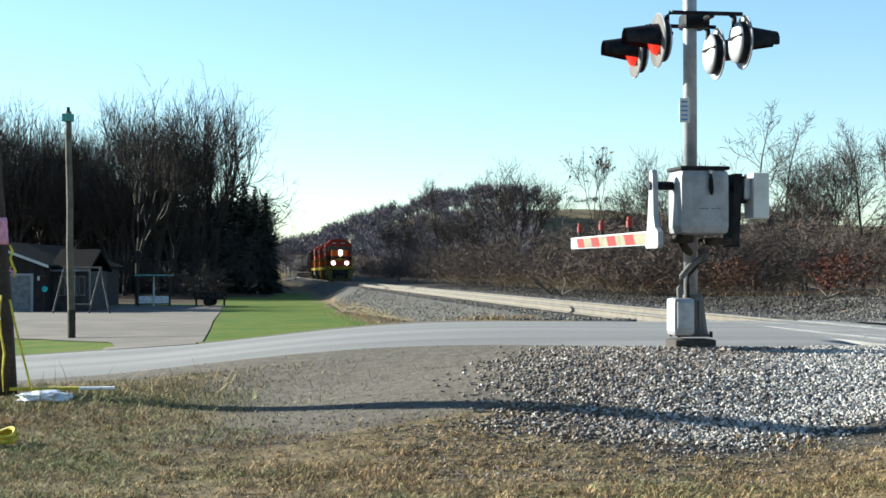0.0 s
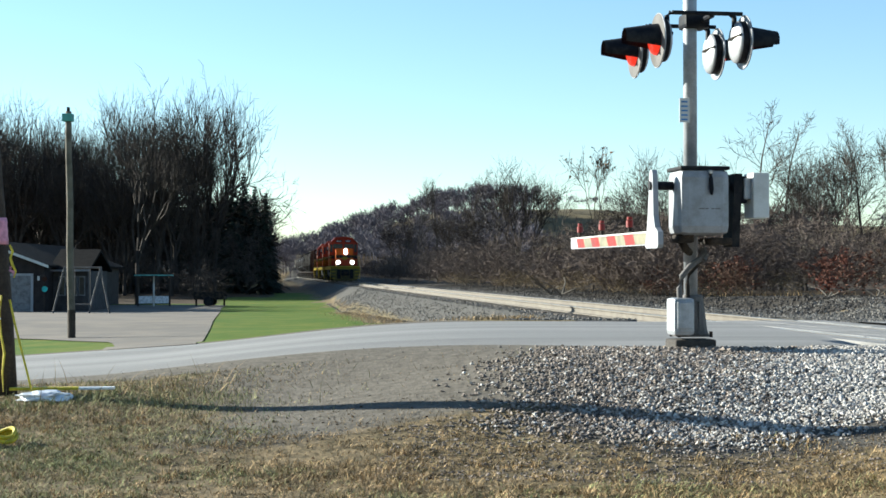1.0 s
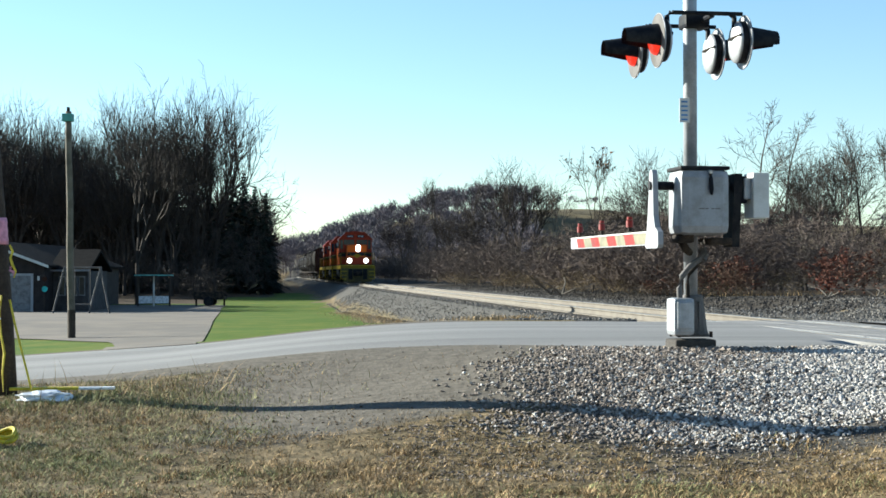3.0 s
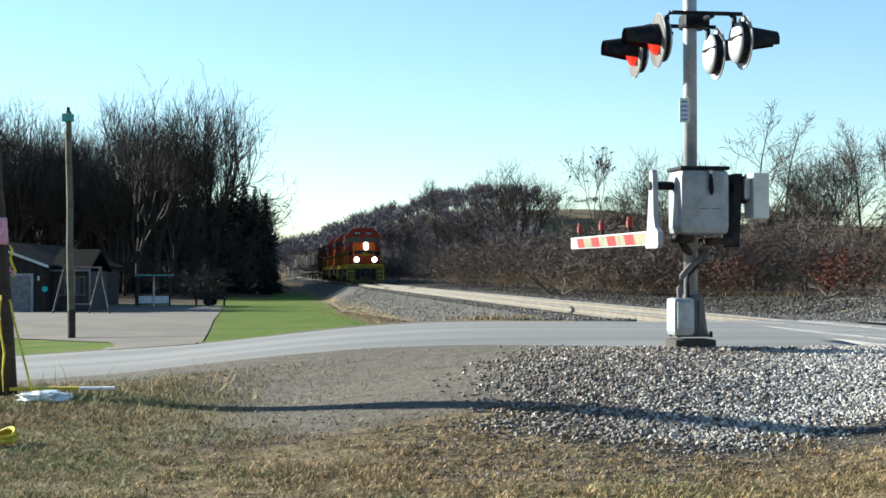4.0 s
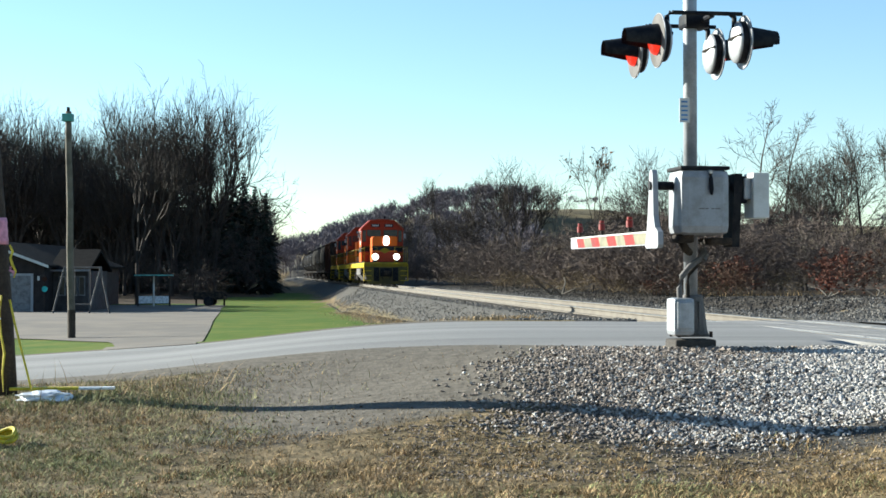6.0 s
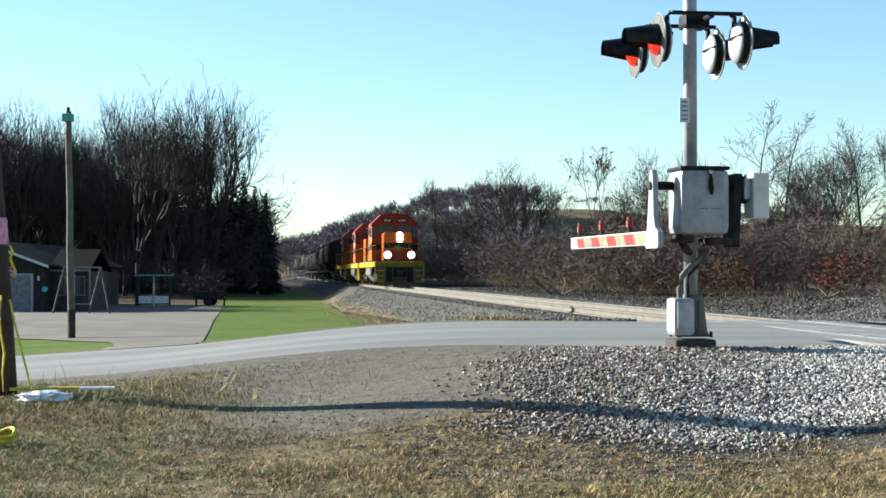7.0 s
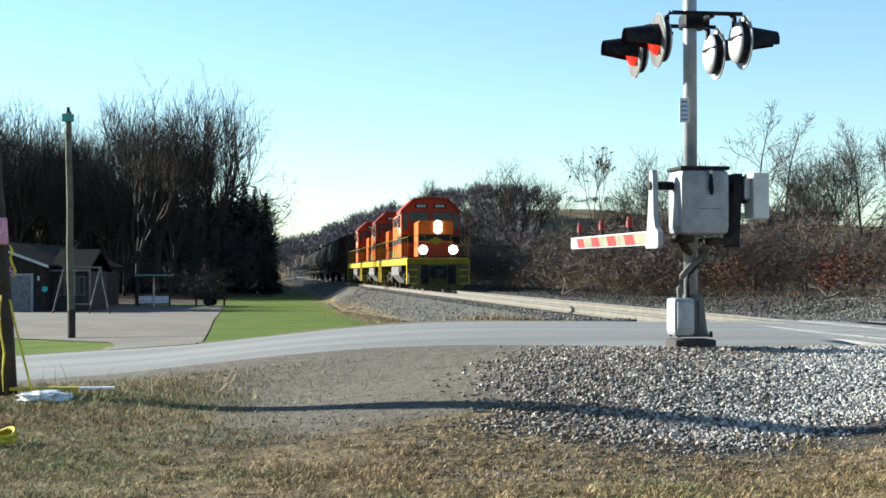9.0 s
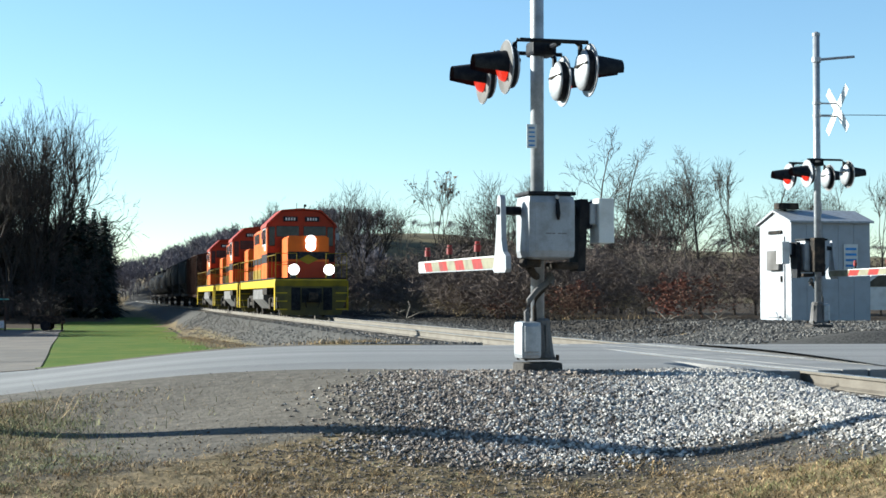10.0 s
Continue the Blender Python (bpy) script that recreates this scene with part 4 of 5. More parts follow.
def build_car():
    t = thing("parked_car", "white car parked behind the equipment hut", "car", (17.6, 43.5, 0.12), 80)
    body = [(-2.2, 0.35), (2.2, 0.35), (2.25, 0.75), (2.1, 0.95), (1.1, 1.0), (0.5, 1.42), (-1.2, 1.45), (-1.9, 1.02), (-2.25, 0.95)]
    part("body", prism(B(), body, 0, -0.85, 0.85), "white", t)
    for sx in (-1, 1):
        part("window", prism(B(), [(-1.6, 1.02), (0.85, 1.02), (0.4, 1.36), (-1.15, 1.38)], 0, sx * 0.853 - 0.006, sx * 0.853 + 0.006), "glass", t)
        for y in (-1.4, 1.4):
            w = part("wheel", disc(B(), (sx * 0.78, y, 0.33), 0.33, 0.2, "Y", 24), "black", t)
            part("rim", disc(B(), (sx * 0.885, y, 0.33), 0.2, 0.02, "Y", 18), "silver", w)
    part("tail_lamp", box(B(), (-0.83, -2.27, 0.75), (-0.55, -2.2, 0.92)), "red", t)
    part("bumper", box(B(), (-0.86, -2.32, 0.35), (0.86, -2.2, 0.6), 0.03), "iron", t)


# ---- poles and clutter ----
def wobble_pole(h, r0, r1, lean, sides=16):
    bm = B()
    pts = [(lean[0] * k / 10 + 0.01 * math.sin(k * 1.3), lean[1] * k / 10, h * k / 10) for k in range(11)]
    return tube(bm, pts, [r0 + (r1 - r0) * k / 10 for k in range(11)], sides)


def build_poles():
    x, y = -4.59, 16.0
    z = float(ground_z(x, y))
    t = thing("utility_pole", "dark weathered wooden utility pole wrapped with pink tape", "utility pole", (x, y, z - 0.05))
    part("pole", wobble_pole(9.0, 0.135, 0.095, (-0.62, 0)), "pole", t, "", True)
    for z0, z1, mat in ((1.62, 1.90, "pink"),):
        bm = tube(B(), [(-0.075 * (z0 + (z1 - z0) * k / 6), 0, z0 + (z1 - z0) * k / 6) for k in range(7)], [0.148 + 0.006 * (k % 2) for k in range(7)], 18)
        part("tape_band", bm, mat, t, "pink tape band", True)
    for k, (dx, mat, zt, zb) in enumerate(((0.155, "caution", 1.62, 1.28), (0.15, "pink", 1.40, 1.30), (0.05, "caution", 1.1, 0.1), (-0.0, "bag", 1.15, 0.85))):
        pts = [(dx - 0.06 * (1 - i / 5) + 0.02 * math.sin(i * 2 + k), -0.17 - 0.02 * i / 5, zt + (zb - zt) * i / 5) for i in range(6)]
        part("loose_ribbon", tube(B(), pts, [0.011, 0.015, 0.012, 0.016, 0.011, 0.006], 5), mat, t, "loose ribbon end")
    rod = thing("leaning_rod", "thin yellow rod leaning on the utility pole", "rod", (x + 0.1, y - 0.3, z))
    part("rod_body", tube(B(), [(0.28, 0, 0.0), (0.06, 0.1, 0.75), (0.0, 0.12, 1.0)], 0.012, 6), "caution", rod)
    x, y = -10.95, 45.0
    z = float(ground_z(x, y))
    t = thing("lamp_pole", "grey weathered wooden pole with a small lamp box on top", "utility pole", (x, y, z - 0.05))
    part("pole", wobble_pole(6.75, 0.112, 0.088, (-0.12, 0)), "pole_grey", t, "", True)
    part("pole_foot", tube(B(), [(0, 0, 0), (-0.005, 0, 0.9)], 0.118, 16), "pole", t, "dark tarred foot")
    part("top_box", box(B(), (-0.28, -0.15, 6.45), (0.02, 0.15, 6.68), 0.02), "teal", t, "greenish lamp box")
    part("top_spike", box(B(), (-0.16, -0.05, 6.68), (-0.08, 0.05, 6.88), 0.01), "iron", t)
    # wire to the far signal's side
    w = thing("overhead_cable", "thin dark overhead cable", "cable", (0, 0, 0))
    pts = [(11.0 + 24 * k / 12, 30.6 + 5 * k / 12, 4.62 + 2.6 * (k / 12) - 1.0 * (1 - (2 * k / 12 - 1) ** 2) * 0.5) for k in range(13)]
    part("wire", tube(B(), pts, 0.008, 5), "iron", w)
    e = thing("distant_utility_pole", "wooden utility pole that carries the cable", "utility pole", (35.0, 35.6, 0.0))
    part("pole", wobble_pole(8.0, 0.15, 0.11, (0, 0)), "pole", e)


def crumple(name, label, cat, at, size, mat, seed):
    rnd = random.Random(seed)
    bm = B()
    bmesh.ops.create_icosphere(bm, subdivisions=3, radius=1.0)
    for v in bm.verts:
        n = noise.noise(v.co * 2.2 + Vector((seed, 0, 0))) * 0.45 + noise.noise(v.co * 5 + Vector((0, seed, 0))) * 0.2
        v.co = Vector((v.co.x * size[0], v.co.y * size[1], max(v.co.z, -0.25) * size[2])) * (1 + n)
    t = thing(name, label, cat, at)
    part("sheet", bm, mat, t)
    return t


def build_clutter():
    z = lambda x, y: float(ground_z(x, y))
    crumple("plastic_bag", "crumpled white plastic bag lying in the grass", "plastic bag", (-4.02, 15.4, z(-4.02, 15.4) + 0.03), (0.26, 0.18, 0.07), "bag", 4.0)
    t = thing("fallen_marker", "yellow and white marker strip lying in the grass", "marker strip", (-4.15, 15.9, z(-4.0, 15.9) + 0.06), 8)
    part("yellow_strip", box(B(), (-0.35, -0.05, 0), (0.35, 0.05, 0.03), 0.008), "caution", t)
    part("white_end", box(B(), (0.352, -0.045, 0.0), (0.72, 0.045, 0.028), 0.008), "bag", t, "white end piece")
    t = thing("yellow_hose", "coiled yellow hose end lying in the grass", "hose", (-3.72, 12.75, z(-3.72, 12.75) + 0.03))
    for r, dz in ((0.16, 0.0), (0.145, 0.035)):
        pts = [(r * math.cos(a), r * 0.9 * math.sin(a), dz + 0.06 * (1 + math.sin(a * 2)) * 0.5) for a in np.linspace(0, math.tau, 25)]
        part("coil", tube(B(), pts, 0.018, 7, False), "caution", t)


# ---- house and yard ----
def build_house():
    z = -1.42
    t = thing("house", "low single-storey house with attached garage, in shade", "house", (0, 87.0, z))
    gx0, gx1 = -29.5, -22.75
    mid, eave, apex = (gx0 + gx1) / 2, 2.72, 4.0
    # Unseen length behind the gable is added to cast shade on the drive.
    g = part("garage_wall", prism(B(), [(gx0, 0), (gx1, 0), (gx1, eave), (mid, apex), (gx0, eave)], 1, 0, 20), "siding", t, "dark siding gable wall")
    for k in range(11):
        part("siding_board", box(B(), (gx0, -0.03, 0.08 + 0.24 * k), (gx1, -0.004, 0.30 + 0.24 * k)), "siding", g)
    part("garage_door_frame", box(B(), (-26.0, -0.07, 0), (-23.35, -0.032, 2.25)), "hut", g, "white door frame")
    d = part("garage_door", box(B(), (-25.85, -0.075, 0.02), (-23.5, -0.06, 2.12)), "door_grey", g, "white sectional garage door")
    for k in range(4):
        part("door_section", box(B(), (-25.83, -0.10, 0.04 + 0.52 * k), (-23.52, -0.077, 0.53 + 0.52 * k), 0.01), "door_grey", d)
    part("wall_lamp", box(B(), (-23.1, -0.15, 1.85), (-22.98, -0.04, 2.1), 0.02), "white", g)
    bm = B()
    for sx in (-1, 1):
        ex = mid + sx * (gx1 - gx0) / 2 + sx * 0.35
        # The roof follows the added shade-casting length.
        prism(bm, [(mid, apex + 0.02), (mid, apex + 0.14), (ex, eave), (ex, eave - 0.12)], 1, -0.4, 20.3)
    part("garage_roof", bm, "roof", t, "dark shingle roof")
    bm = B()
    for sx in (-1, 1):
        ex = mid + sx * (gx1 - gx0) / 2 + sx * 0.35
        prism(bm, [(mid, apex - 0.06), (mid, apex + 0.1), (ex, eave - 0.0), (ex, eave - 0.16)], 1, -0.44, -0.405)
    part("fascia", bm, "white", t, "pale gable fascia board")
    w = part("wing_wall", box(B(), (-22.74, 2.0, 0), (-20.7, 7, 2.4)), "siding_grey", t, "grey siding wing")
    for k in range(10):
        part("siding_board", box(B(), (-22.74, 1.97, 0.06 + 0.235 * k), (-20.7, 1.996, 0.28 + 0.235 * k)), "siding_grey", w)
    for x in (-22.2, -21.5, -21.05):
        f = part("window_frame", box(B(), (x - 0.19, 1.92, 0.95), (x + 0.19, 1.965, 2.1)), "door_grey", w, "white window frame")
        part("pane", box(B(), (x - 0.14, 1.905, 1.02), (x + 0.14, 1.918, 2.03)), "glass", f)
    part("wing_roof", prism(B(), [(1.5, 2.35), (1.5, 2.5), (4.5, 3.7), (7.5, 2.5), (7.5, 2.35), (4.5, 3.5)], 0, -22.9, -20.5), "roof", t, "dark shingle roof")
    part("gutter", box(B(), (-22.9, 1.40, 2.36), (-20.5, 1.50, 2.48), 0.02), "door_grey", t)
    # swing frame
    s = thing("swing_frame", "pale metal A-frame garden swing set in front of the house", "swing set", (-18.9, 80.0, float(ground_z(-18.9, 80.0)) - 0.05))
    for x in (-0.95, 0.95):
        for dx in (-0.55, 0.55):
            part("leg", tube(B(), [(x + dx, -0.3, 0), (x, 0, 2.45)], 0.05, 8), "grime", s)
    part("top_bar", tube(B(), [(-1.0, 0, 2.45), (1.0, 0, 2.45)], 0.05, 8), "grime", s)
    for x in (-0.4, 0.4):
        part("rope", tube(B(), [(x, 0, 2.4), (x, 0, 0.55)], 0.015, 5), "grime", s)
    part("swing_seat", box(B(), (-0.45, -0.15, 0.5), (0.45, 0.15, 0.56), 0.02), "grime", s)
    # sign post with coloured discs on the wall corner
    k = thing("yard_ornament", "small post with orange and cyan round plates", "ornament", (-22.05, 84.5, float(ground_z(-22.05, 84.5))))
    part("post", tube(B(), [(0, 0, 0), (0, 0, 2.1)], 0.03, 8), "iron", k)
    part("cyan_plate", disc(B(), (0, -0.04, 1.3), 0.16, 0.03, "X", 20), "cyan", k, "cyan plate")
    part("orange_plate", disc(B(), (0, -0.04, 1.85), 0.14, 0.03, "X", 20), "boxbrown", k, "brown-orange plate")
    # canopy bench
    b = thing("canopy_shelter", "small garden shelter with flat teal roof and pale low panels", "shelter", (-18.95, 100.0, float(ground_z(-18.95, 100.0))))
    for x in (-1.05, 0.0, 1.05):
        part("post", box(B(), (x - 0.05, -0.05, 0), (x + 0.05, 0.05, 2.0)), "white" if x == 0 else "pole", b)
    part("roof", box(B(), (-1.15, -0.8, 2.0), (1.15, 0.8, 2.08), 0.02), "teal", b, "thin teal roof")
    for x in (-0.53, 0.53):
        part("panel", box(B(), (x - 0.45, -0.06, 0.2), (x + 0.45, -0.02, 0.68), 0.01), "bag", b, "pale panel")
    part("bench", box(B(), (-1.0, 0.0, 0.15), (1.0, 0.6, 0.25), 0.02), "pole", b)
    # trailer
    tr = thing("utility_trailer", "low dark utility trailer parked on the drive", "trailer", (-15.4, 101.0, float(ground_z(-15.4, 101.0))))
    part("bed", box(B(), (-1.0, -0.8, 0.45), (1.0, 0.8, 0.62), 0.02), "iron", tr)
    for y in (-0.8, 0.78):
        part("side_board", box(B(), (-1.0, y, 0.62), (1.0, y + 0.03, 0.95)), "iron", tr)
    for x in (-1.0, 0.4, 0.97):
        part("stake", box(B(), (x, -0.82, 0.6), (x + 0.05, -0.78, 1.6)), "iron", tr)
    for y in (-0.85, 0.85):
        part("wheel", disc(B(), (0.0, y, 0.32), 0.32, 0.18, "X", 20), "black", tr)
    for x in (-0.93, 0.93):
        part("jack_leg", box(B(), (x - 0.05, -0.1, 0), (x + 0.05, 0.1, 0.46)), "iron", tr)


build_signals()
build_bungalow()
build_car()
build_poles()
build_clutter()
build_house()


# ---- trees ----
def limbs(seed, H, spread=0.5, first=0.25, n1=16, n2=7, n3=5, n4=3, stems=1, r=0.0125, droop=0.0, up=0.55, cuts=(9, 4, 4, 2, 1), lift=0.07):
    """Segments (p0, p1, r0, r1, level) of a bushy shrub."""
    rnd = np.random.RandomState(seed)
    segs = []

    def grow(p, d, length, r0, r1, n, level, lift):
        p = np.array(p, float)
        pts = [p]
        d = np.array(d, float)
        for k in range(n):
            d = d + rnd.normal(0, 0.11 if level else 0.05, 3) + np.array([0, 0, lift])
            d /= np.linalg.norm(d)
            q = p + d * length / n
            segs.append((p, q, r0 + (r1 - r0) * k / n, r0 + (r1 - r0) * (k + 1) / n, level))
            p = q
            pts.append(p)
        return pts

    def branch(pts, count, lo, length, r0, level, lift, wide):
        out = []
        for k in range(count):
            t = lo + (1 - lo) * (k + rnd.rand()) / count
            i = min(int(t * (len(pts) - 1)), len(pts) - 2)
            f = t * (len(pts) - 1) - i
            p = pts[i] * (1 - f) + pts[i + 1] * f
            ax = pts[i + 1] - pts[i]
            ax = ax / np.linalg.norm(ax)
            side = rnd.normal(0, 1, 3)
            side -= ax * side.dot(ax)
            side /= np.linalg.norm(side)
            d = ax * (1 - wide) + side * wide
            ln = length * (1.15 - 0.75 * t) * rnd.uniform(0.7, 1.25)
            out.append((grow(p, d, ln, r0 * (1.1 - 0.6 * t), r0 * 0.3, cuts[level], level, lift), ln))
        return out

    for s in range(stems):
        a = rnd.rand() * math.tau
        lean = 0.0 if stems == 1 else 0.22
        trunk = grow((0.15 * math.cos(a) * (stems > 1), 0.15 * math.sin(a) * (stems > 1), -0.2), (lean * math.cos(a), lean * math.sin(a), 1), H * rnd.uniform(0.85, 1.0), H * r, H * r * 0.12, cuts[0], 0, 0.0)
        for b1, l1 in branch(trunk, n1, first, H * spread * 0.62, H * r * 0.42, 1, lift - droop, up):
            for b2, l2 in branch(b1, n2, 0.2, l1 * 0.55, H * r * 0.14, 2, 0.06, 0.6):
                for b3, l3 in branch(b2, n3, 0.15, l2 * 0.6, H * r * 0.06, 3, 0.04, 0.6):
                    branch(b3, n4, 0.2, l3 * 0.7, H * r * 0.035, 4, 0.03, 0.6)
    return segs


def forked(seed, H, fork=0.3, width=0.6, depth=5, limbs0=4, spread=24, leader=False, stems=1, twigs=2, r=0.0125):
    """Segments (p0, p1, r0, r1, level) of a bare tree whose limbs fork again and again into fine upright twigs."""
    rnd = np.random.RandomState(seed)
    segs = []
    up = np.array([0, 0, 1.0])

    def turn(d, deg):
        side = rnd.normal(0, 1, 3)
        side -= d * side.dot(d)
        side /= np.linalg.norm(side)
        return d * math.cos(radians(deg)) + side * math.sin(radians(deg))

    def shoot(p, d, length, r0, r1, n, level, lift=0.05, wander=0.07):
        pts = [p]
        for k in range(n):
            d = d + rnd.normal(0, wander, 3) + up * lift
            d = d / np.linalg.norm(d)
            q = p + d * length / n
            segs.append((p, q, r0 + (r1 - r0) * k / n, r0 + (r1 - r0) * (k + 1) / n, level))
            p = q
            pts.append(p)
        return pts, d

    def twig(p, d, length, rad):
        pts, e = shoot(p, turn(d, rnd.uniform(25, 55)), length, rad, rad * 0.5, 2, 3)
        for q in pts[1:]:
            shoot(q, turn(e, rnd.uniform(20, 45)), length * rnd.uniform(0.4, 0.7), rad * 0.6, rad * 0.3, 1, 4)

    def grow(p, d, length, rad, k):
        pts, e = shoot(p, d, length, rad, rad * 0.7, 3 if k < 4 else 2, 1 if k < 2 else 2 if k < 4 else 3)
        if k >= 2:
            for q in pts[1:]:
                for _ in range(rnd.randint(0, 2 * twigs + 1)):
                    twig(q, e, length * rnd.uniform(0.5, 1.0), rad * 0.35)
        if k < depth:
            for _ in range(2 + (rnd.rand() < 0.45)):
                grow(pts[-1], turn(e, spread * rnd.uniform(0.4, 1.5)), length * rnd.uniform(0.68, 0.98), rad * 0.68, k + 1)

    for s in range(stems):
        base = rnd.normal(0, 0.02 * H, 3) * (stems > 1) * [1, 1, 0] + [0, 0, -0.2]
        d0 = turn(up, 9 if stems > 1 else 2)
        pts, d = shoot(base, d0, H * (0.95 if leader else fork), H * r, H * r * (0.15 if leader else 0.8), 10 if leader else 4, 0, 0.02, 0.03)
        if leader:
            for k in range(int(fork * 10), 10):
                t = k / 10
                for _ in range(2):
                    grow(pts[k] + (pts[k + 1] - pts[k]) * rnd.rand(), turn(up, rnd.uniform(42, 68)), H * 0.15 * (1.25 - t), H * r * 0.36 * (1.2 - t), 2)
        else:
            for _ in range(limbs0):
                grow(pts[-1], turn(d, spread * rnd.uniform(0.6, 1.5)), H * (1 - fork) * 0.26, H * r * 0.55, 0)
    P = np.array([q[1] for q in segs])
    kz = H / P[:, 2].max()
    kx = width * H / 2 / np.percentile(np.hypot(P[:, 0], P[:, 1]), 97)
    k = np.array([kx, kx, kz])
    return [(a * k, b * k, r0, r1, level) for a, b, r0, r1, level in segs]


def prisms(segs, levels, rmin=0.004):
    """Solid limbs round the segments of the given levels, the finest twigs as thin blades: corners and quads."""
    cos, fs, n = [], [], 0
    for fine in (False, True):
        s = [q for q in segs if q[4] in levels and (q[4] >= 3) == fine]
        if not s:
            continue
        p0, p1 = np.array([q[0] for q in s]), np.array([q[1] for q in s])
        r0, r1 = np.maximum([q[2] for q in s], rmin), np.maximum([q[3] for q in s], rmin * 0.7)
        k = 1 if fine else (5 if levels == (0,) else 3)
        d = p1 - p0
        d /= np.linalg.norm(d, axis=1)[:, None] + 1e-9
        ref = np.random.RandomState(len(s)).normal(0, 1, d.shape)
        a = np.cross(d, ref)
        a /= np.linalg.norm(a, axis=1)[:, None] + 1e-9
        b = np.cross(d, a)
        if fine:
            w0, w1 = r0[:, None] * 1.3, r1[:, None] * 0.8
            co = np.stack([p0 - a * w0, p0 + a * w0, p1 + a * w1, p1 - a * w1], 1).reshape(-1, 3)
            f = np.arange(len(co)).reshape(-1, 4)
        else:
            ang = np.arange(k) * math.tau / k
            ring = a[:, None, :] * np.cos(ang)[None, :, None] + b[:, None, :] * np.sin(ang)[None, :, None]
            co = np.concatenate([p0[:, None] + ring * r0[:, None, None], p1[:, None] + ring * r1[:, None, None]], 1).reshape(-1, 3)
            j = np.arange(k)
            quad = np.stack([j, (j + 1) % k, k + (j + 1) % k, k + j], 1)
            f = ((np.arange(len(s))[:, None] * 2 * k)[:, :, None] + quad[None]).reshape(-1, 4)
        cos.append(co), fs.append(f + n)
        n += len(co)
    return np.concatenate(cos), np.concatenate(fs)


def tree_thing(seed, H, label, bark="bark", name="bare_tree", rmin=0.006, **kw):
    segs = forked(seed, H, **kw)
    t = thing(name, label, "tree", group="bare trees beside the railway")
    co, f = prisms(segs, (0,))
    o = new("trunk", raw_mesh("trunk", co, f, bark, True))
    o.parent = t
    co, f = prisms(segs, (1, 2, 3, 4), rmin)
    o = new("crown", raw_mesh("crown", co, f, bark))
    o.parent = t
    tagged(o, "leafless crown of fine twigs")
    return t


def conifer_thing(seed, H, label):
    rnd = np.random.RandomState(seed)
    t = thing("conifer", label, "tree", group="dark conifers at the wood's edge")
    part("trunk", tube(B(), [(0, 0, -0.2), (0, 0, H * 0.5), (0, 0, H)], [H * 0.014, H * 0.008, 0.01], 7), "bark", t)
    quads = []
    tiers = int(H * 4.2)
    for k in range(tiers):
        z = H * (0.06 + 0.94 * k / tiers)
        R = H * 0.21 * (1 - k / tiers) ** 0.85 + 0.1
        for j in range(max(4, int(9 * (1 - k / tiers) + 4))):
            a = rnd.rand() * math.tau
            L = R * rnd.uniform(0.65, 1.2)
            for m in range(5):
                f0, f1 = m / 5, (m + 1.25) / 5
                w = 0.28 * (1 - 0.6 * f0) * rnd.uniform(0.5, 1.2)
                dirv = np.array([math.cos(a), math.sin(a), 0])
                nrm = np.array([-math.sin(a), math.cos(a), 0])
                drop = -0.35 * L * np.array([f0, f1]) ** 1.5 + rnd.uniform(-0.05, 0.05, 2)
                p0, p1 = dirv * L * f0 + [0, 0, z + drop[0]], dirv * L * f1 + [0, 0, z + drop[1]]
                tilt = np.array([0, 0, rnd.uniform(-0.25, 0.25)])
                quads.append([p0 - (nrm + tilt) * w, p0 + (nrm + tilt) * w, p1 + (nrm - tilt) * w * 0.35 + [0, 0, -0.05], p1 - (nrm - tilt) * w * 0.35 + [0, 0, -0.05]])
    co = np.array(quads).reshape(-1, 3)
    o = new("crown", raw_mesh("crown", co, np.arange(len(co)).reshape(-1, 4), "needle"))
    o.parent = t
    tagged(o, "dark green drooping needle branches")
    return t


def scatter(name, protos, spots, material, label, cat):
    """One stuff object that joins copies of arrays (corners, quads) at (x, y, turn, scale, height scale)."""
    cos, fs, n = [], [], 0
    for i, (x, y, a, s, h) in enumerate(spots):
        co, f = protos[i % len(protos)]
        c, d = math.cos(a) * s, math.sin(a) * s
        out = np.stack([co[:, 0] * c - co[:, 1] * d + x, co[:, 0] * d + co[:, 1] * c + y, co[:, 2] * h + float(ground_z(x, y))], 1)
        cos.append(out), fs.append(f + n)
        n += len(co)
    return tagged(new(name, raw_mesh(name, np.concatenate(cos), np.concatenate(fs), material)), label, cat, kind="stuff")


def on_line(f, y):
    """x at depth y on the line of sight that lies the fraction f of the half view to the right."""
    return f * y * math.tan(radians(32.39 / 2))


def plant(proto, x, y, scale, turn, label=""):
    o = copy_thing(proto, Matrix.LocRotScale((x, y, float(ground_z(x, y))), Euler((0, 0, turn)), None))
    o.scale = (scale,) * 3
    if label:
        tagged(o, label)
    return o


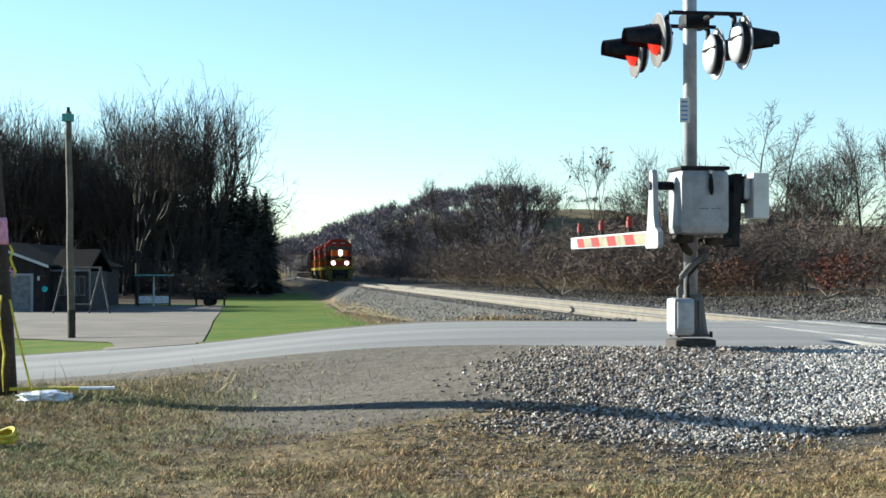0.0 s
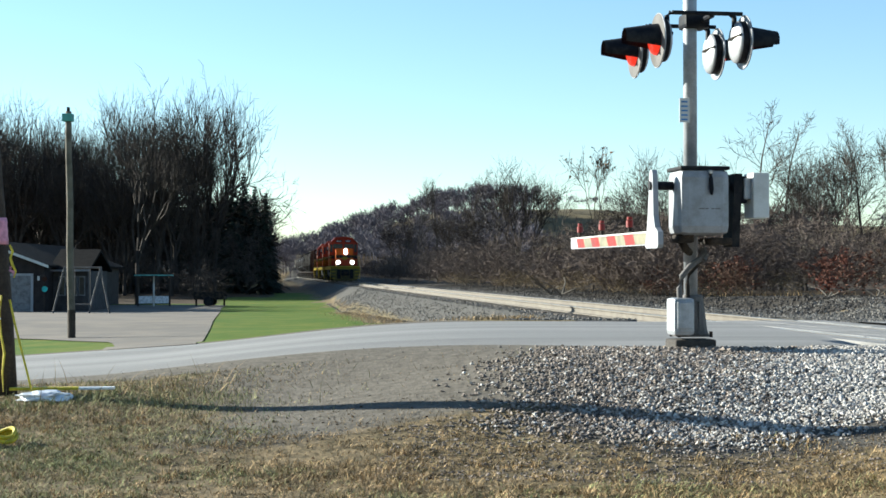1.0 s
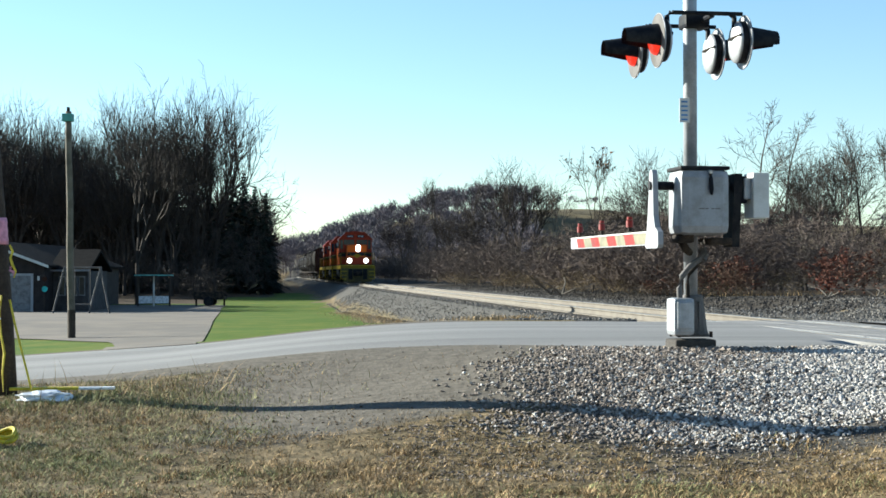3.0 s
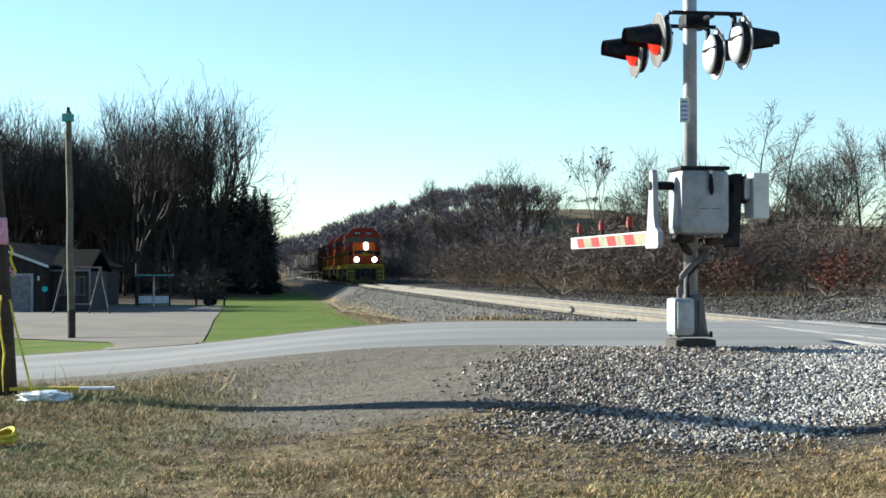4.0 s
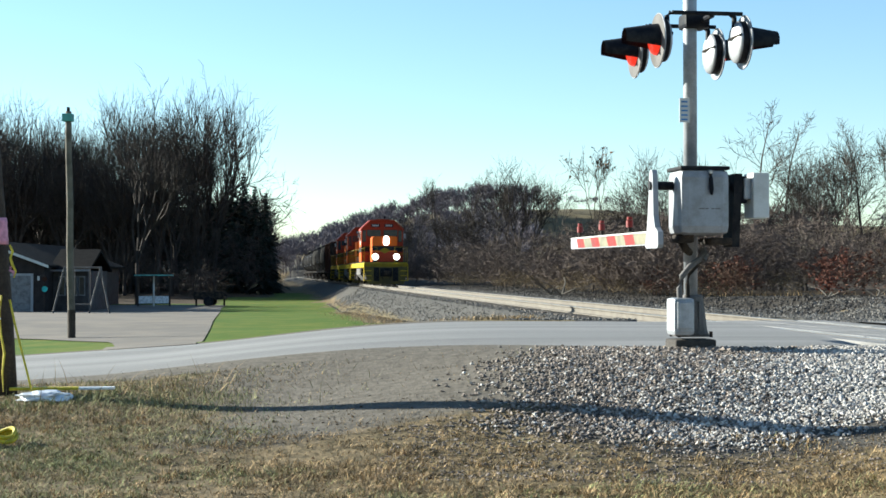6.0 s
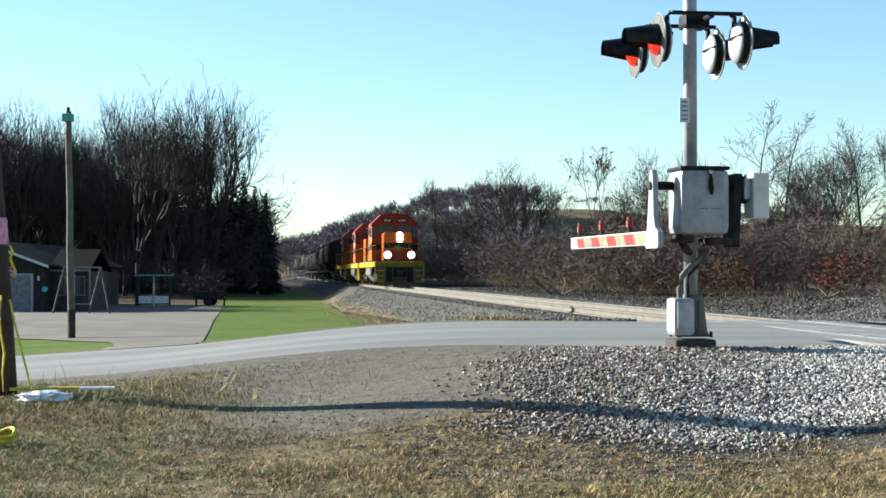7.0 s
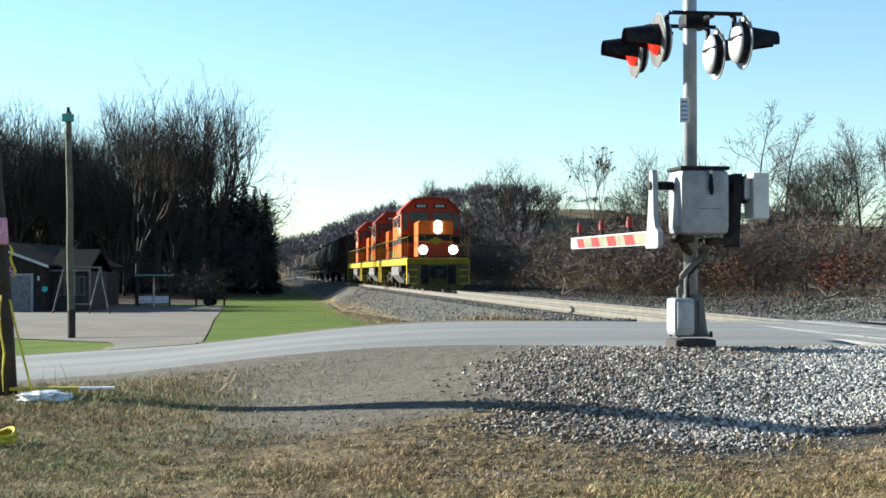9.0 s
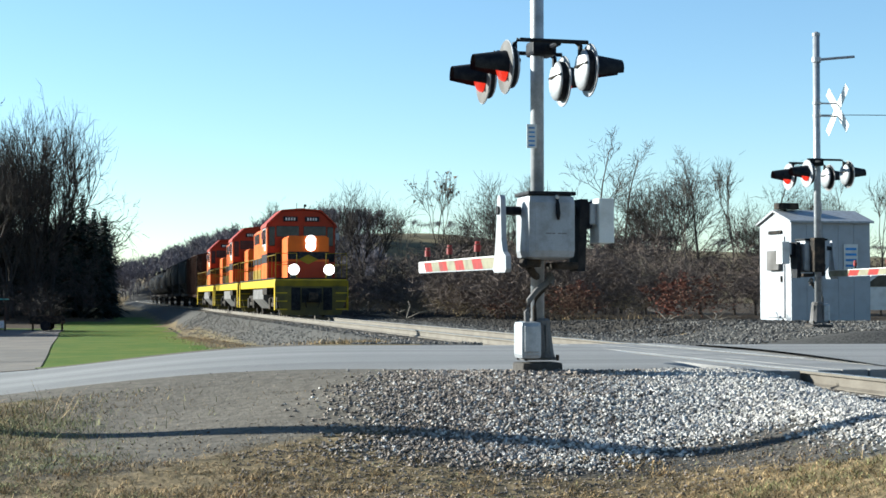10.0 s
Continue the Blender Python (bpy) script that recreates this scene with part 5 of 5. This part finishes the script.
def build_trees():
    rnd = random.Random(7)
    wood = [tree_thing(11, 16, "tall bare deciduous tree at the edge of the wood", fork=0.30, width=0.60, limbs0=4, spread=25, depth=4, twigs=1, r=0.0125, rmin=0.0095),
            tree_thing(12, 15, "tall bare deciduous tree at the edge of the wood", fork=0.22, width=0.68, limbs0=4, spread=27, depth=4, twigs=1, r=0.0125, rmin=0.0095),
            tree_thing(13, 14, "bare deciduous tree with spreading twigs in the wood", fork=0.16, width=0.76, limbs0=4, spread=30, depth=4, twigs=1, r=0.0125, rmin=0.0095)]
    # heights along the wood's edge
    heights = ((-1.0, 15.5), (-0.9, 14.5), (-0.8, 14), (-0.72, 15), (-0.62, 17.5), (-0.55, 17.3), (-0.5, 15.5), (-0.45, 12), (-0.40, 9))
    for i, m in enumerate(wood):
        m.matrix_basis = Matrix.LocRotScale((on_line((-0.60, -0.545, -0.68)[i], 146), 146.0 - 4 * i, float(ground_z(on_line((-0.60, -0.545, -0.68)[i], 146), 146.0 - 4 * i))), None, (1.08,) * 3)
    for k in range(38):
        f = -1.22 + 0.71 * k / 37 + rnd.uniform(-0.02, 0.02)
        y = rnd.uniform(134, 166)
        h = np.interp(f, [a for a, b in heights], [b for a, b in heights]) * rnd.uniform(0.78, 1.06) * y / 115
        plant(wood[k % 3], on_line(f, y), y, h / (16, 15, 14)[k % 3], rnd.uniform(0, 6.28))
    plant(wood[1], on_line(-0.69, 104), 104, 0.95, 2.0)
    for k in range(9):
        y = rnd.uniform(136, 150)
        plant(wood[k % 3], on_line(-1.18 + 0.055 * k, y), y, rnd.uniform(1.0, 1.2), rnd.uniform(0, 6.28))
    con = conifer_thing(3, 10, "dark green conifer at the wood's edge")
    con.matrix_basis = Matrix.Translation((on_line(-0.40, 150), 150, float(ground_z(on_line(-0.40, 150), 150))))
    # Conifers left of f = -0.5 are added as backing for the wood's dark shade.
    for f, y, h in ((-0.425, 124, 8.8), (-0.45, 126, 10), (-0.405, 128, 6.4), (-0.41, 116, 6.0), (-0.475, 122, 9.5), (-0.40, 136, 5.6), (-0.39, 150, 6.6), (-0.5, 134, 9), (-0.52, 128, 7.5),
                    (-0.6, 132, 6.5), (-0.7, 130, 7), (-0.8, 126, 6.5), (-0.9, 124, 8), (-1.0, 126, 8.5), (-0.85, 134, 7.5), (-0.56, 138, 8), (-0.65, 140, 8), (-0.76, 140, 8), (-0.92, 138, 9), (-1.05, 134, 9)):
        y, h = y * 1.23, h * 1.23
        plant(con, on_line(f, y), y, h / 10, rnd.uniform(0, 6.28))
    # Row mostly hidden behind the front conifers, added for its shade.
    for k in range(28):
        y = 168 + 6 * k
        plant(con, TRACK_X + TRACK_SLOPE * y - 8.5 - 2.2 * (k % 3), y, 0.95 + 0.2 * (k % 2), k * 1.7)
    # unseen trees added left of the view, to shade the house and drive
    for k, (x, y) in enumerate(((-39, 103), (-45, 108), (-50, 104), (-56, 112), (-42, 112), (-62, 118))):
        plant(wood[k % 3], x, y, 0.95, k * 1.3)
    # bushes and saplings that fill the wood below
    shrub = [prisms(limbs(40 + k, 3.2, spread=0.8, n1=6, n2=4, n3=3, n4=0, stems=4, r=0.006, first=0.1, up=0.5, cuts=(3, 2, 1, 1, 1)), (1, 2, 3), 0.009) for k in range(4)]
    stem = [prisms(forked(60 + k, 9.0, fork=0.25, width=0.7, depth=2, limbs0=4, twigs=3, r=0.009), (0, 1, 2, 3), 0.022) for k in range(3)]
    spots = [(on_line(rnd.uniform(-1.25, -0.41), y), y, rnd.uniform(0, 6.28), rnd.uniform(1.3, 2.0), rnd.uniform(1.1, 2.0)) for y in [rnd.uniform(132, 178) for _ in range(80)]]
    for k in range(24):
        y = rnd.uniform(115, 126)
        spots.append((on_line(rnd.uniform(-1.2, -0.5), y), y, k, rnd.uniform(1.2, 1.7), rnd.uniform(0.6, 1.0)))
    scatter("undergrowth", shrub, spots, "bark", "dark leafless undergrowth of the wood", "undergrowth")
    spots = [(on_line(rnd.uniform(-1.25, -0.42), y), y, rnd.uniform(0, 6.28), rnd.uniform(1.2, 1.8), rnd.uniform(0.8, 1.35)) for y in [rnd.uniform(158, 215) for _ in range(170)]]
    for k in range(70):
        y = rnd.uniform(158, 200)
        spots.append((on_line(rnd.uniform(-1.25, -0.55), y), y, k, 2.0, rnd.uniform(1.0, 1.6)))
    for k in range(60):
        y = rnd.uniform(205, 350)
        spots.append((TRACK_X + TRACK_SLOPE * y - rnd.uniform(14, 34), y, k, 1.5, rnd.uniform(1.0, 1.5)))
    scatter("woods", stem, spots, "bark", "dense bare woods behind the first trees", "woods")
    # right of the track
    br = [tree_thing(21, 9, "bare vase-shaped tree with forking limbs among brush", "bark", fork=0.12, width=0.95, limbs0=5, depth=4, spread=27, r=0.013, twigs=2, rmin=0.0075),
          tree_thing(22, 9, "bare young tree with a straight leader among brush", "bark_pale", fork=0.25, width=0.72, leader=True, depth=4, twigs=1, r=0.012, rmin=0.0075),
          tree_thing(23, 8, "thin bare sapling among brush by the track", "bark_pale", fork=0.4, width=0.5, limbs0=3, depth=3, spread=22, r=0.008, twigs=1, rmin=0.008)]
    places = ((0.186, 95, 8.5, 0), (0.339, 80, 7.7, 2), (0.703, 76, 9.4, 1), (0.762, 78, 9.1, 1), (-0.011, 130, 9.3, 2), (0.059, 120, 9.2, 1), (0.505, 80, 7.8, 0), (0.58, 82, 7.8, 2), (0.869, 74, 8.1, 0),
              (0.95, 74, 8.6, 1), (1.03, 72, 7.9, 2), (1.12, 72, 7.5, 1), (1.22, 70, 6.7, 0), (1.30, 70, 6.9, 1), (1.38, 68, 6.7, 2), (0.44, 84, 6.0, 0), (0.263, 90, 6.0, 2), (-0.10, 150, 7.4, 0), (-0.06, 145, 7.8, 1),
              (0.12, 104, 7.2, 2), (0.82, 72, 5.8, 0), (0.39, 86, 5.4, 0), (0.64, 76, 6.4, 2), (0.91, 70, 7.0, 2), (1.08, 70, 5.8, 0), (0.03, 112, 6.5, 0))
    used = set()
    for f, y, h, v in places:
        if v not in used:
            used.add(v)
            x = on_line(f, y)
            br[v].matrix_basis = Matrix.Translation((x, y, float(ground_z(x, y))))
            br[v].scale = (h / (9, 9, 8)[v],) * 3
        else:
            plant(br[v], on_line(f, y), y, h / (9, 9, 8)[v], rnd.uniform(0, 6.28))
    # a few withered leaves still hang on one sapling
    tips = [q[1] for q in forked(23, 8, fork=0.4, width=0.5, limbs0=3, depth=3, spread=22, r=0.008, twigs=1) if q[4] == 4]
    lr = np.random.RandomState(4)
    p = np.array(tips)[lr.permutation(len(tips))[:90]]
    q = np.stack([p + lr.normal(0, 0.07, p.shape) for _ in range(4)], 1).reshape(-1, 3)
    leaves = new("withered_leaves", raw_mesh("withered_leaves", q, np.arange(len(q)).reshape(-1, 4), "brown_leaf"))
    leaves.parent = br[2]
    tagged(leaves, "withered brown leaves", kind="stuff")
    spots, red = [], []
    while len(spots) < 400:
        y = 44 + 170 * rnd.random() ** 1.7
        s = (7.0 if y < 50 else 4.6 if y < 75 else 3.8) + (6 if y < 60 else 17) * rnd.random() ** 1.6
        x = TRACK_X + TRACK_SLOPE * y + s
        if abs(x / y) > 0.5 or (9 < x < 22 and y < 50):
            continue
        k = rnd.uniform(0.75, 1.2)
        spots.append((x, y, rnd.uniform(0, 6.28), k * 1.2, k * rnd.uniform(0.6, 1.0)))
    for k in range(80):
        y = rnd.uniform(52, 78)
        x = on_line(rnd.uniform(0.45, 1.6), y)
        if across(x, y) > 9:
            spots.append((x, y, rnd.uniform(0, 6.28), 1.2, rnd.uniform(0.65, 1.0)))
    thicket = []
    for k in range(30):
        y = rnd.uniform(62, 120)
        f = rnd.uniform(0.0, 1.6)
        if across(on_line(f, y), y) > 8:
            thicket.append((on_line(f, y), y, k, 0.6, rnd.uniform(0.3, 0.42) if f < 0.45 else rnd.uniform(0.38, 0.56)))
    scatter("thicket", stem, thicket, "brush", "thicket of slender bare saplings behind the brush", "thicket")
    weeds = []
    for k in range(90):
        y = 42 + 70 * rnd.random() ** 1.4
        s0 = 4.0 if y > 58 else 6.2
        weeds.append((TRACK_X + TRACK_SLOPE * y + s0 + 3.0 * rnd.random(), y, k, rnd.uniform(0.4, 0.75), rnd.uniform(0.22, 0.45)))
    weeds = [w for w in weeds if not (9 < w[0] < 22 and w[1] < 50)]
    scatter("tan_weeds", shrub, weeds, "tan_brush", "tan dry weeds and low shrubs before the brush", "weeds")
    scatter("brush", shrub, spots, "brush", "dense brown leafless brush along the railway", "brush")
    twig = []
    for k in range(2):
        co, f = shrub[k]
        r = np.random.RandomState(k)
        p = co[r.randint(0, len(co), 650)]
        q = np.stack([p + r.normal(0, 0.055, p.shape) for _ in range(4)], 1).reshape(-1, 3)
        twig.append((q, np.arange(len(q)).reshape(-1, 4)))
    for f, y in ((0.50, 66), (0.47, 68), (0.63, 64), (0.66, 63), (0.68, 65), (0.86, 62), (0.96, 60), (0.9, 64)):
        y = (TRACK_X + 5.6) / (f * 0.2904 - TRACK_SLOPE)
        red.append((on_line(f, y), y, f * 20, 0.5, 0.36))
    scatter("red_bushes", twig, red, "redbrush", "bushes with remaining dull red leaves", "bush")
    # far hill woods, with the haze of distance put into their twig colour
    far = [prisms(forked(80 + k, 9.0, fork=0.2, width=0.75, depth=2, limbs0=3, twigs=2, r=0.011), (0, 1, 2, 3), 0.05) for k in range(4)]
    spots = []
    while len(spots) < 520:
        y = rnd.uniform(368, 430) if len(spots) < 430 else rnd.uniform(210, 330)
        f = rnd.uniform(-0.42, 0.2)
        x = on_line(f, y)
        s = across(x, y)
        if y < 360 and s < 9:
            continue
        spots.append((x, y, rnd.uniform(0, 6.28), rnd.uniform(0.8, 1.25), rnd.uniform(0.65, 1.1)))
    for k in range(60):
        y = rnd.uniform(420, 470)
        spots.append((on_line(rnd.uniform(0.1, 1.5), y), y, 0, 1.2, rnd.uniform(0.3, 0.6)))
    scatter("distant_woods", far, spots, "farwood", "distant bare woods on the valley side, paled as by haze", "woods")
    # fallen pale branches at the brush's edge
    for f, y in ((0.245, 62.5), (0.268, 61), (0.98, 39.6), (0.87, 41)):
        x = on_line(f, y)
        t = thing("fallen_branch", "pale dead branch lying at the edge of the brush", "branch", (x, y, float(ground_z(x, y))), rnd.uniform(0, 360), group="dead branches by the track")
        bm = B()
        for j in range(4):
            a = rnd.uniform(0, 6.28)
            tube(bm, [(0, 0, 0.04), (0.7 * math.cos(a), 0.7 * math.sin(a), 0.25 + 0.2 * j), (1.5 * math.cos(a + 0.2), 1.5 * math.sin(a + 0.2), 0.35 + 0.3 * j)], [0.05, 0.035, 0.012], 5)
        bmesh.ops.scale(bm, vec=(0.5, 0.5, 0.35) if y < 50 else (0.8, 0.8, 0.6), verts=bm.verts)
        part("limb", bm, "pole_grey", t)


# ---- stones and grass ----
def build_stones():
    r = np.random.RandomState(5)
    ico = bmesh.new()
    for p in ((1, 0, 0), (-1, 0, 0), (0, 1, 0), (0, -1, 0), (0, 0, 1), (0, 0, -1)):
        ico.verts.new(p)
    ico.verts.ensure_lookup_table()
    for i, j, k in ((0, 2, 4), (2, 1, 4), (1, 3, 4), (3, 0, 4), (2, 0, 5), (1, 2, 5), (3, 1, 5), (0, 3, 5)):
        ico.faces.new((ico.verts[i], ico.verts[j], ico.verts[k]))
    ico.verts.index_update()
    base = np.array([v.co[:] for v in ico.verts])
    tri = np.array([[v.index for v in f.verts] for f in ico.faces])
    ico.free()

    def heap(name, x, y, size, label, sink=0.3, mat="stone"):
        n = len(x)
        z = ground_z(x, y)
        s = size * r.uniform(0.55, 1.5, n)
        sc = np.stack([s * r.uniform(0.8, 1.3, n), s * r.uniform(0.7, 1.1, n), s * r.uniform(0.55, 0.95, n)], 1)
        lump = 1 + r.uniform(-0.28, 0.22, (n, len(base), 1))
        co = base[None] * lump * sc[:, None]
        a, b = r.uniform(0, 6.28, n), r.uniform(-0.6, 0.6, n)
        ca, sa, cb, sb = np.cos(a)[:, None], np.sin(a)[:, None], np.cos(b)[:, None], np.sin(b)[:, None]
        X, Y, Z = co[..., 0], co[..., 1] * cb - co[..., 2] * sb, co[..., 1] * sb + co[..., 2] * cb
        co = np.stack([X * ca - Y * sa + x[:, None], X * sa + Y * ca + y[:, None], Z + (z + s * sink)[:, None]], -1)
        f = (np.arange(n)[:, None, None] * len(base) + tri[None]).reshape(-1, 3)
        tagged(new(name, raw_mesh(name, co.reshape(-1, 3), f, mat)), label, "gravel", kind="stuff")

    n = 260000
    x, y = r.uniform(-1.6, 8.2, n), r.uniform(9.0, 17.8, n)
    b = np.array([noise.noise((p * 0.5 + 3, q * 0.5, 1.3)) for p, q in zip(x, y)])
    dens = sstep(-0.6, 1.9, x - 0.15 * (y - 13) + 0.9 * b) * sstep(12.5, 13.5, y + 0.9 * b + 0.3 * np.clip(x, 0, 1.7)) * sstep(17.6, 16.2, y + 0.5 * b - 0.12 * np.maximum(x - 3, 0))
    st = across(x, y)
    dens = np.maximum(dens, sstep(-3.4, -2.5, st + 0.6 * b) * (y < road_near(x) - 0.2) * (st < -1.0))
    keep = r.rand(n) < dens ** 1.6 * 0.62
    x, y, b = x[keep], y[keep], b[keep]
    fresh = r.rand(len(x)) < 0.12 + 0.88 * sstep(1.9, 4.4, x - 0.25 * (y - 14) + 1.0 * b + 0.3)
    heap("gravel_bank", x[fresh], y[fresh], 0.020, "bank of fresh pale grey ballast stones")
    heap("old_gravel", x[~fresh], y[~fresh], 0.018, "old brownish ballast stones mixed with dirt", mat="stone_old")
    n = 450
    x, y = r.uniform(-5, 4, n), r.uniform(12.8, 18.2, n)
    heap("loose_pebbles", x, y, 0.009, "scattered pebbles on the dirt shoulder", mat="stone_old")
    n = 24000
    u = ROAD_FAR + 0.6 + 80 * r.rand(n) ** 1.4
    s = r.uniform(-4.2, 3.0, n)
    keep = np.abs(s) > 0.9
    u, s = u[keep], s[keep]
    heap("track_ballast", TRACK_X + TRACK_SLOPE * u + s, u, 0.03, "grey ballast stones along the track", mat="ballast_dark")
    n = 9000
    u = 33 + 80 * r.rand(n) ** 1.6
    heap("bank_rubble", TRACK_X + TRACK_SLOPE * u + r.uniform(2.4, 8.5, n), u, 0.038, "dark clods and rubble on the bank beside the track", mat="clod")
    n = 5000
    x, y = r.uniform(-0.5, 6.0, n), 11.0 + 2.2 * r.rand(n)
    heap("strewn_gravel", x, y, 0.012, "small gravel strewn over bare soil below the bank", mat="stone_old")
    n = 9000
    u = 27.4 + 9.0 * r.rand(n)
    heap("yard_gravel", TRACK_X + TRACK_SLOPE * u + r.uniform(2.0, 12.0, n), u, 0.03, "dull gravel round the equipment hut", mat="ballast_dark")
    # fist-sized stones round the signal foot
    n = 260
    heap("footing_stones", NEAR_SIGNAL[0] + r.normal(0.25, 0.42, n), NEAR_SIGNAL[1] + r.normal(-0.33, 0.12, n), 0.036, "dark larger stones round the signal footing", mat="stone_old")


def build_grass():
    r = np.random.RandomState(9)

    def blades(name, x, y, h, w, label, mat="blade", flat=0.9):
        n = len(x)
        z = ground_z(x, y)
        la = r.uniform(0, 6.28, n)
        e0 = np.clip(r.normal(1.45 - 0.5 * flat, 0.35, n), 0.08, 1.5)      # rise of the lower half, then it bends over
        e1 = e0 * r.uniform(0.3, 0.9, n)
        ln = h * r.uniform(0.5, 1.5, n)
        a = la + 1.57 + r.normal(0, 0.5, n)
        wx, wy = np.cos(a) * w, np.sin(a) * w
        ch, cv, th, tv = np.cos(e0) * ln * 0.5, np.sin(e0) * ln * 0.5, np.cos(e1) * ln * 0.5, np.sin(e1) * ln * 0.5
        mx, my, mz = x + np.cos(la) * ch, y + np.sin(la) * ch, z + cv
        tx, ty, tz = mx + np.cos(la) * th, my + np.sin(la) * th, mz + tv
        co = np.stack([np.stack([x - wx, y - wy, z - 0.01], 1), np.stack([x + wx, y + wy, z - 0.01], 1), np.stack([mx + wx * 0.7, my + wy * 0.7, mz], 1),
                       np.stack([mx - wx * 0.7, my - wy * 0.7, mz], 1), np.stack([tx, ty, tz], 1)], 1).reshape(-1, 3)
        i = np.arange(n)[:, None] * 5
        f = np.concatenate([i + [0, 1, 2], i + [0, 2, 3], i + [3, 2, 4]], 1).reshape(-1, 3)
        tagged(new(name, raw_mesh(name, co, f, mat)), label, "grass", kind="stuff")

    def lumps(x, y, seed):
        return np.array([noise.noise((p * 0.55, q * 0.8, seed)) + 0.5 * noise.noise((p * 2.1, q * 2.6, seed - 2)) + 0.5 * noise.noise((p * 6.5, q * 8.0, seed + 3)) for p, q in zip(x, y)])

    n = 480000
    x, y = r.uniform(-6.5, 6.0, n), 8.6 + 8.6 * r.rand(n) ** 1.15
    ok = np.abs(x) < y * 0.36 + 0.5
    x, y = x[ok], y[ok]
    b = lumps(x, y, 4.1)
    bare = sstep(-4.6, -0.2, x + 1.8 * b) * sstep(12.9, 14.2, y + 0.7 * b) + sstep(-1.0, 1.5, x) * sstep(12.0, 13.0, y + 0.9 * b) + 0.5 * sstep(0.0, 1.5, x) * sstep(11.0, 12.0, y + b)
    bare = bare + sstep(-3.5, -2.9, across(x, y))
    keep = r.rand(len(x)) < np.clip(0.6 + 1.3 * b + 0.3 * sstep(-0.5, -3.5, x), 0.06, 1) * (1 - np.clip(bare, 0, 0.96))
    x, y, b = x[keep], y[keep], b[keep]
    green = r.rand(len(x)) < np.clip(0.04 + 0.9 * lumps(x, y, 9.3) + 0.50 * sstep(-0.5, -3.5, x), 0.03, 0.85)
    blades("dry_grass", x[~green], y[~green], 0.056 * (1.0 + 0.5 * b[~green]), 0.0036, "short matted dry straw-coloured grass", flat=2.5)
    blades("green_grass", x[green], y[green], 0.056 * (1.0 + 0.5 * b[green]), 0.0036, "patches of dull green grass in the dry turf", mat="green_blade", flat=2.3)
    n = 9000
    x, y = -6.2 + 5.6 * r.rand(n) ** 1.3, r.normal(15.4, 0.6, n)
    keep = r.rand(n) < np.clip(0.9 - 0.28 * (x + 5) + 1.0 * lumps(x, y, 6.0), 0.02, 1)
    blades("verge_grass", x[keep], y[keep], 0.10, 0.004, "longer grass tufts along the road verge", mat="green_blade", flat=1.2)
    n = 900
    u = 46 + 65 * r.rand(n) ** 1.4
    s = 6.6 + np.abs(r.normal(0, 1.6, n)) + 0.8 * np.sin(u * 0.7)
    blades("weed_stalks", TRACK_X + TRACK_SLOPE * u + s, u, 0.26, 0.008, "dry weed stalks at the foot of the brush")
    n = 7000
    u = 27.5 + 55 * r.rand(n) ** 1.4
    s = -3.5 - np.abs(r.normal(0, 0.8, n))
    blades("bank_grass", TRACK_X + TRACK_SLOPE * u + s, u, 0.11, 0.006, "straw-coloured grass on the railway bank")
    cx, cy = r.uniform(-5.5, 3.0, 420), r.uniform(9.2, 14.8, 420)
    ok = (cy < 12.6) | (cx < -1.8)
    k = r.randint(0, ok.sum(), 11000)
    x, y = cx[ok][k] + r.normal(0, 0.05, 11000), cy[ok][k] + r.normal(0, 0.05, 11000)
    blades("grass_tufts", x, y, 0.065, 0.0035, "matted tufts of dry grass", flat=1.5)
    x, y = r.uniform(-5.5, 4.5, 2600), r.uniform(9.0, 14.5, 2600)
    blades("dead_leaves", x, y, 0.022, 0.016, "dead brown leaves scattered in the grass", mat="brown_leaf", flat=2.4)
    n = 60
    x, y = r.uniform(-4.2, -2.2, n), r.normal(15.9, 0.4, n)
    blades("tall_stalks", x, y, 0.32, 0.004, "tall dry weed stalks at the road verge")


build_trees()
build_stones()
build_grass()


def motions():
    for car, offset in TRAIN:
        walk(car, [(t, track_pose(TRAIN_U + offset - TRAIN_V * t)) for t in (0, 2, 4, 6, 8, 10)])


motions()
